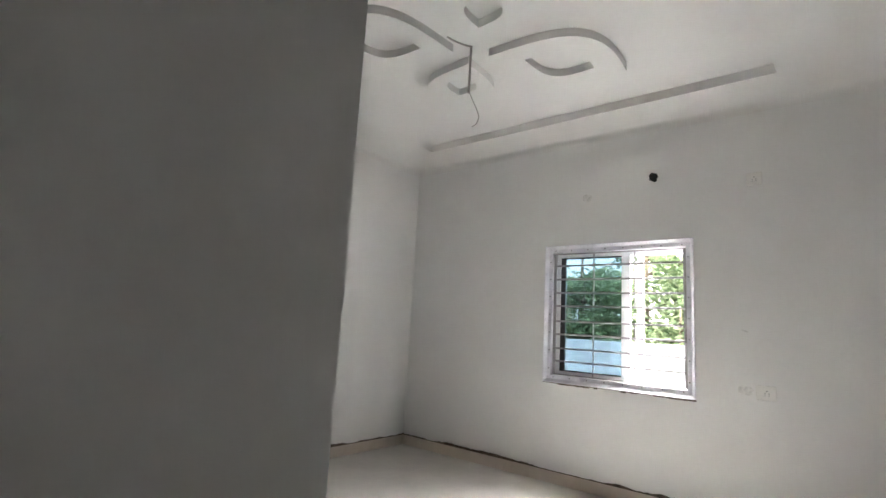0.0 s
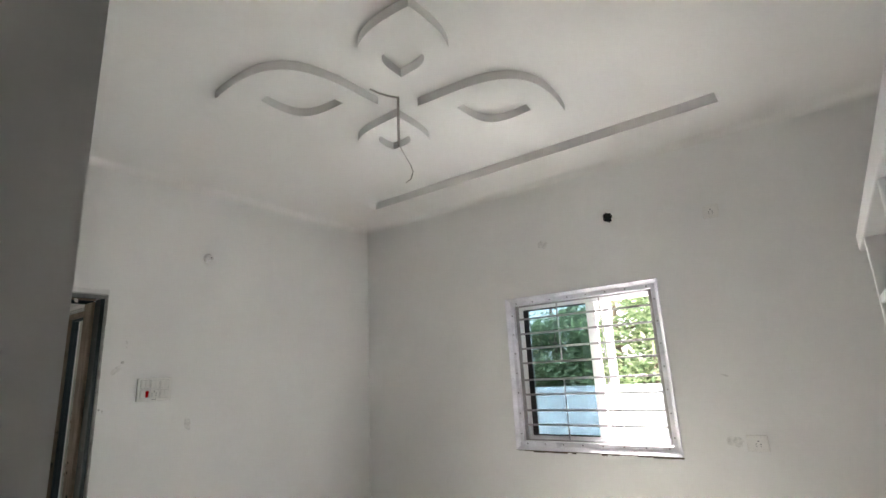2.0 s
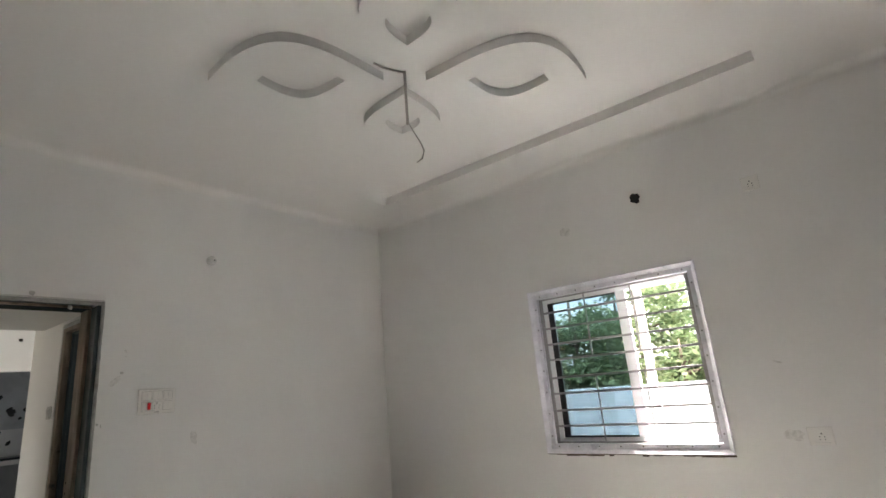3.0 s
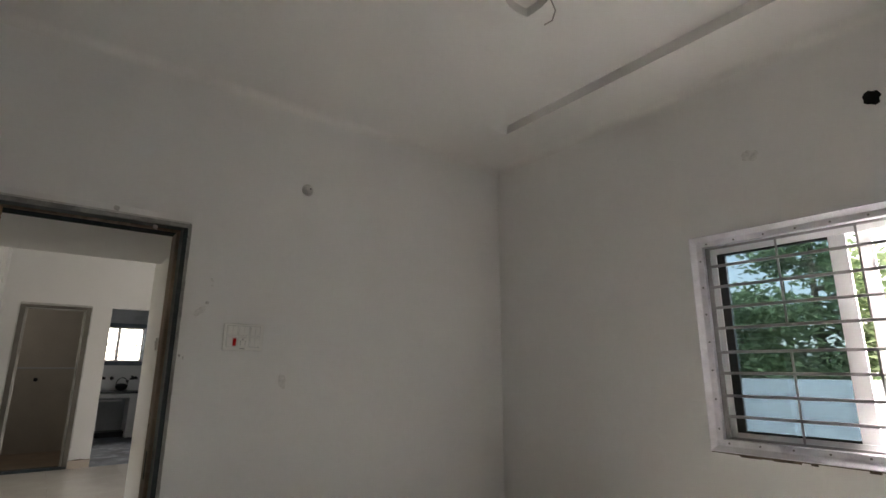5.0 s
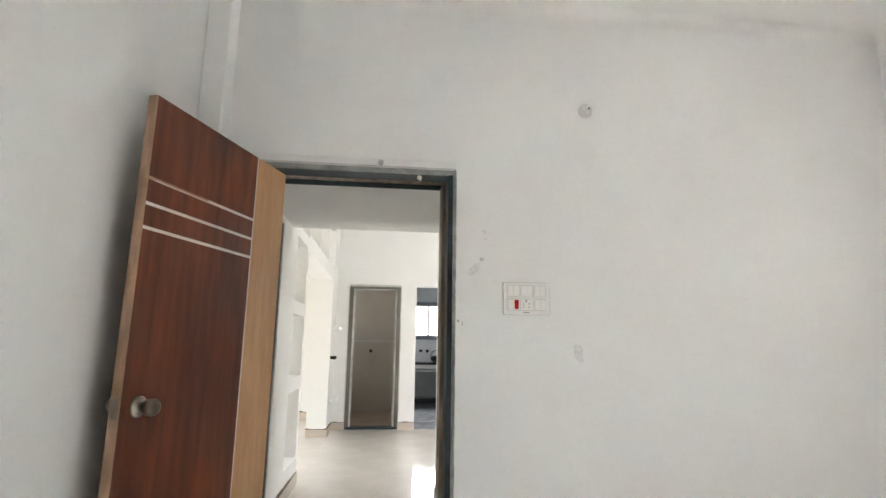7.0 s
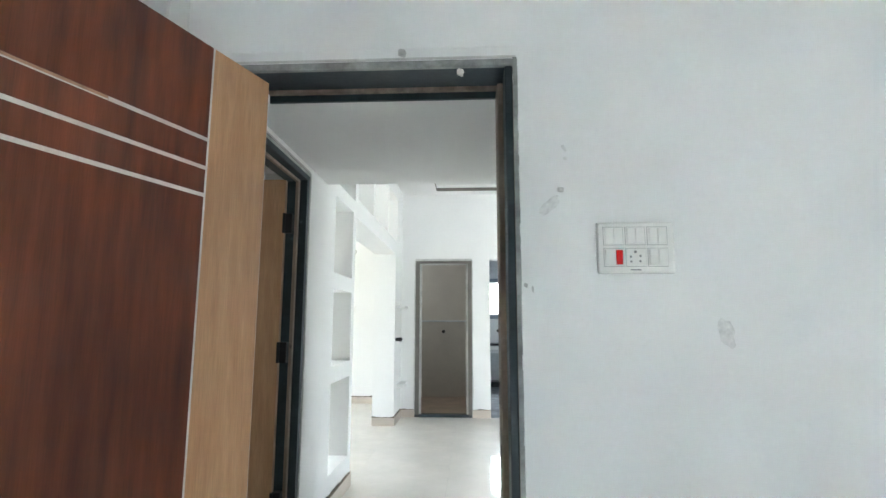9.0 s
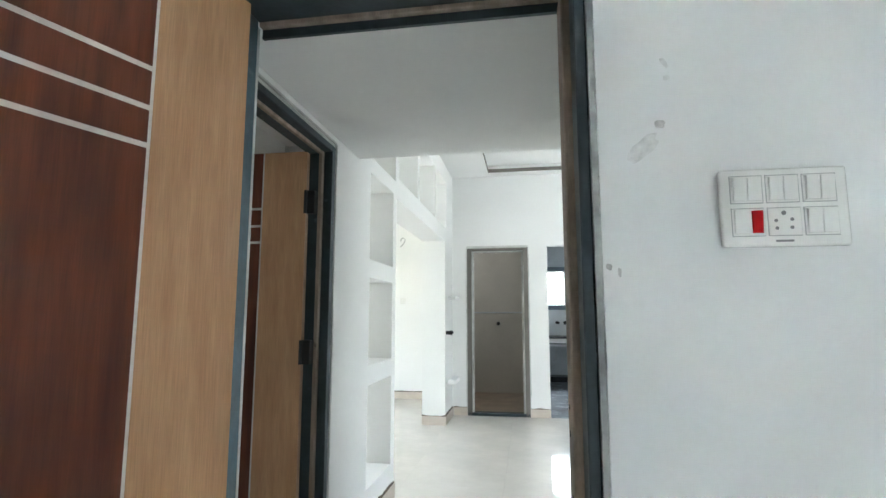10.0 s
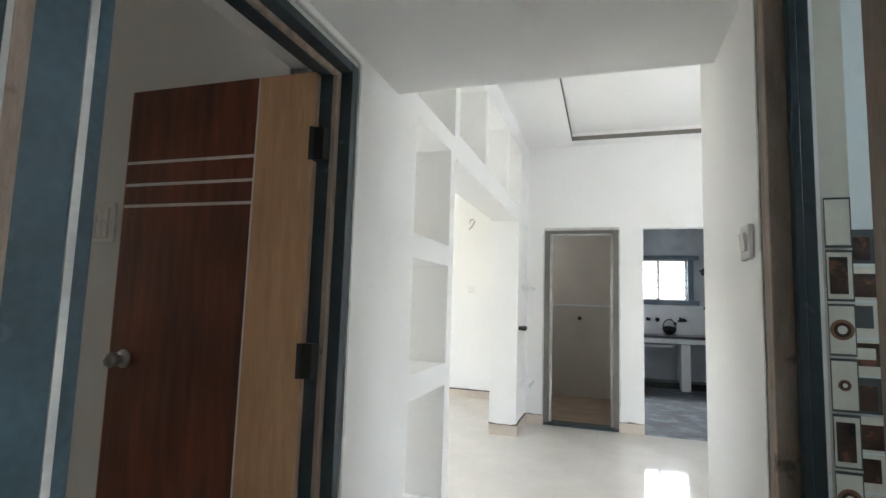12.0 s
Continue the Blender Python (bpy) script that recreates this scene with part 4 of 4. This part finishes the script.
def kitchen_counter():
    t = thing("kitchen_counter", (0, 0, 0), "black granite kitchen counter on white plastered piers, unfinished", "counter")
    part("worktop", boxes((0.975, 2.995, 8.46, 9.095, 0.80, 0.84), r=0.004), M_GRANITE, t, "black granite worktop")
    part("slab", boxes((0.975, 2.995, 8.49, 9.095, 0.72, 0.797), r=0.004), M_HALL, t, "white plastered slab edge")
    for x in (1.81, 2.7):
        part("pier", boxes((x, x + 0.13, 8.49, 9.095, 0.0, 0.718), r=0.004), M_HALL, t, "white plastered pier")
    part("shelf", boxes((0.975, 1.70, 8.56, 9.09, 0.655, 0.69)), M_UPVC, t, "white slab under the counter")
    return t


kitchen_counter()
structure("step", boxes((0.975, 2.995, 8.75, 9.095, -0.006, 0.09)), M_GRANITE, "dark raw plinth under the kitchen counter")
structure("dado", boxes((0.975, 2.995, 9.085, 9.098, 0.84, 1.322)), M_UPVC, "pale kitchen wall tiles above the counter")
tap = thing("pan", (1.70, 9.0, 0.845), "dark round pan with a bail handle on the counter", "pan")
bm = bmesh.new()
tube(bm, [(0, 0, 0.0), (0, 0, 0.02), (0, 0, 0.08), (0, 0, 0.12), (0, 0, 0.13)], [0.05, 0.085, 0.11, 0.09, 0.03], 16)
part("body", bm, M_BLACK, tap, "", True)
bm = bmesh.new()
tube(bm, [(0.10 * math.cos(k / 10 * math.pi), 0, 0.11 + 0.13 * math.sin(k / 10 * math.pi)) for k in range(11)], 0.007, 6)
part("handle", bm, M_BLACK, tap, "", True)
for x, z in ((1.37, 1.08), (1.52, 1.08), (1.93, 1.08)):
    s = thing("pipe_stub", (x, 9.085, z), "dark tap stub on the kitchen wall", "pipe", "tap stubs over the counter")
    bm = bmesh.new()
    tube(bm, [(0, 0, 0), (0, -0.04, 0), (0.02, -0.07, -0.01)], [0.03, 0.026, 0.02], 10)
    part("pipe", bm, M_BLACK, s, "", True)


# ---- outdoors ----
structure("ground", boxes((-400, 400, -400, 400, -3.6, -3.4)), M_SOIL, "brown and green open ground beyond the house")
structure("terrace", boxes((WW + 0.2, 7.6, -12, 9, -0.35, -0.2)), M_TERRACE, "grey cement terrace outside the window")
structure("parapet", boxes((7.45, 7.6, -12, 9, -0.2, 1.19), r=0.01), M_PARAPET, "pale painted terrace parapet")


def foliage_tree(name, x, y, ground, height, spread, seed, label):
    rnd = random.Random(seed)
    t = thing(name, (x, y, ground), label, "tree", "trees beyond the parapet")
    bm = bmesh.new()
    tube(bm, [(0, 0, 0), (0.1, 0.05, height * 0.3), (0.0, 0.1, height * 0.6), (0.1, 0.1, height * 0.92)], [0.16, 0.12, 0.08, 0.02], 8)
    ends = []
    for k in range(13):
        a = rnd.uniform(0, math.tau)
        z = height * rnd.uniform(0.28, 0.85)
        ln = spread * rnd.uniform(0.45, 1.0) * (1.15 - z / height * 0.6)
        e = (math.cos(a) * ln, math.sin(a) * ln, z + ln * rnd.uniform(0.1, 0.5))
        tube(bm, [(0.03, 0.05, z), (e[0] * 0.5, e[1] * 0.5, z + (e[2] - z) * 0.4), e], [0.05, 0.03, 0.008], 5)
        ends.append((0.03, 0.05, z, e))
    part("trunk", bm, M_BARK, t, "brown trunk with limbs", True)
    vs, fs = [], []
    for k in range(7000):
        x0, y0, z0, e = rnd.choice(ends)
        s = rnd.uniform(0.35, 1.12)
        c = Vector((x0 + (e[0] - x0) * s, y0 + (e[1] - y0) * s, z0 + (e[2] - z0) * s))
        c += Vector((rnd.gauss(0, 0.26), rnd.gauss(0, 0.26), rnd.gauss(0, 0.22))) * spread * 0.5
        u = Vector((rnd.uniform(-1, 1), rnd.uniform(-1, 1), rnd.uniform(-0.6, 0.4))).normalized()
        w = u.cross(Vector((rnd.uniform(-1, 1), rnd.uniform(-1, 1), 0.7))).normalized()
        ln, wd = rnd.uniform(0.06, 0.125), rnd.uniform(0.026, 0.055)
        i = len(vs)
        vs += [c - u * ln, c + w * wd, c + u * ln, c - w * wd]
        fs += [(i, i + 1, i + 2), (i, i + 2, i + 3)]
    me = bpy.data.meshes.new("crown")
    me.from_pydata(vs, [], fs)
    me.materials.append(M_LEAF)
    cr = new("crown", me)
    cr.parent = t
    return tagged(cr, "dense small green leaves", kind="stuff")


rt = random.Random(11)
for k in range(20):
    yy = -6.5 + k * 0.72 + rt.uniform(-0.4, 0.4)
    foliage_tree("tree", 10.4 + rt.uniform(-0.6, 3.2), yy, -3.4, 6.3 + rt.uniform(-0.6, 2.6), 1.9, 100 + k, "broad green leafy tree beyond the parapet")
for k in range(6):
    yy = -6 + k * 3.1
    b = thing("house", (26 + (k % 3) * 4, yy * 1.6, -3.4), "pale plastered house with a flat roof, far off", "house", "houses far off")
    bm = boxes((-3, 3, -2.4, 2.4, 0, 5.2 + (k % 3) * 0.6))
    part("wall", bm, M_BUILD, b)
    for j in (-1.3, 0.6):
        part("window", boxes((-3.04, -3.0, j, j + 1.0, 3.2, 4.3)), M_TEAL, b)
    part("roof", boxes((-3.1, 3.1, -2.5, 2.5, 5.2 + (k % 3) * 0.6, 5.4 + (k % 3) * 0.6)), M_BUILD, b)

# ---- floor tiles ----
tile_mesh = {}


def floor_tiles(host, x0, x1, y0, y1, size, material, z=0.0):
    nx, ny = round((x1 - x0) / size) or 1, round((y1 - y0) / size) or 1
    sx, sy = (x1 - x0) / nx, (y1 - y0) / ny
    key = (round(sx, 4), round(sy, 4), material.name)
    if key not in tile_mesh:
        tile_mesh[key] = mesh_of("floor_tile", boxes((0.0003, sx - 0.0003, 0.0003, sy - 0.0003, -0.0118, 0.0)), material)
    for i in range(nx):
        for j in range(ny):
            o = new("floor_tile", tile_mesh[key])
            o.parent = host
            o.location = (x0 + i * sx, y0 + j * sy, z)


fh = tagged(new("floor_tiling"), "glossy cream vitrified floor tiles", kind="structure")
floor_tiles(fh, LW, WW, -4.75, 0.0, 0.8, M_TILE)
floor_tiles(fh, -2.1, LW, -4.75, -3.343, 0.8, M_TILE)
floor_tiles(fh, 0.0, 0.95, 0.0, 0.235, 0.95, M_TILE)
floor_tiles(fh, CL, CR, 0.235, 1.9, 0.8, M_TILE)
floor_tiles(fh, CL, 3.6, 1.9, HY, 0.8, M_TILE)
floor_tiles(fh, -4.8, CL, 0.15, 6.5, 0.8, M_TILE)
floor_tiles(fh, CR, 3.4, 0.235, 1.9, 0.8, M_TOILETF)


# patterned tiles of the bathroom
def bath_tiles():
    host = tagged(new("tile_dado"), "cream and dark brown patterned bathroom wall tiles", kind="structure")
    rnd = random.Random(4)
    y = 1.27
    for j in range(11):
        z = 0.085 + j * 0.136
        x0, x1 = 1.226, 1.283
        part("tile", boxes((x0, x1, y - 0.006, y - 0.0002, z, z + 0.130)), M_T_LINE, host)
        part("tile_face", boxes((x0, x1 - 0.004, y - 0.009, y - 0.0062, z + 0.006, z + 0.124)), M_T_LIGHT, host)
        if j == 10:
            continue
        if j % 3 == 0:
            part("tile_inset", boxes((x0 + 0.004, x1 - 0.014, y - 0.0112, y - 0.0092, z + 0.018, z + 0.112)), M_T_DARK, host)
            continue
        big = 0.026 if j % 3 == 2 else 0.014
        for r, m, d in ((big, M_T_BROWN, 0.0095), (big * 0.72, M_T_DARK, 0.0102), (big * 0.4, M_T_LIGHT, 0.0108)):
            bm = bmesh.new()
            tube(bm, [(x0 + 0.026, y - 0.0088, z + 0.065), (x0 + 0.026, y - d - 0.0005, z + 0.065)], r, 20)
            part("ring", bm, m, host)
    y = 1.77
    w, h = 0.132, 0.122
    for i in range(12):
        for j in range(12):
            x, z = 1.29 + i * w, 0.06 + j * h + (0.04 if i % 2 else 0.0)
            k = (i * 2 + j) % 4
            part("tile", boxes((x + 0.004, x + w - 0.004, y - 0.007, y - 0.0002, z + 0.004, z + h - 0.004)), M_T_LIGHT if k != 1 else M_T_LINE, host)
            a0, a1 = (0.012, 0.030) if k % 2 else (0.030, 0.012)
            part("tile_face", boxes((x + a0, x + w - a1, y - 0.010, y - 0.0072, z + (0.014 if k < 2 else 0.034), z + h - (0.030 if k < 2 else 0.014))), M_T_DARK if k != 3 or rnd.random() < 0.4 else M_T_LINE, host)
            if k == 2:
                part("tile_inset", boxes((x + 0.045, x + w - 0.030, y - 0.0125, y - 0.0102, z + 0.055, z + h - 0.03)), M_T_LIGHT, host)


bath_tiles()
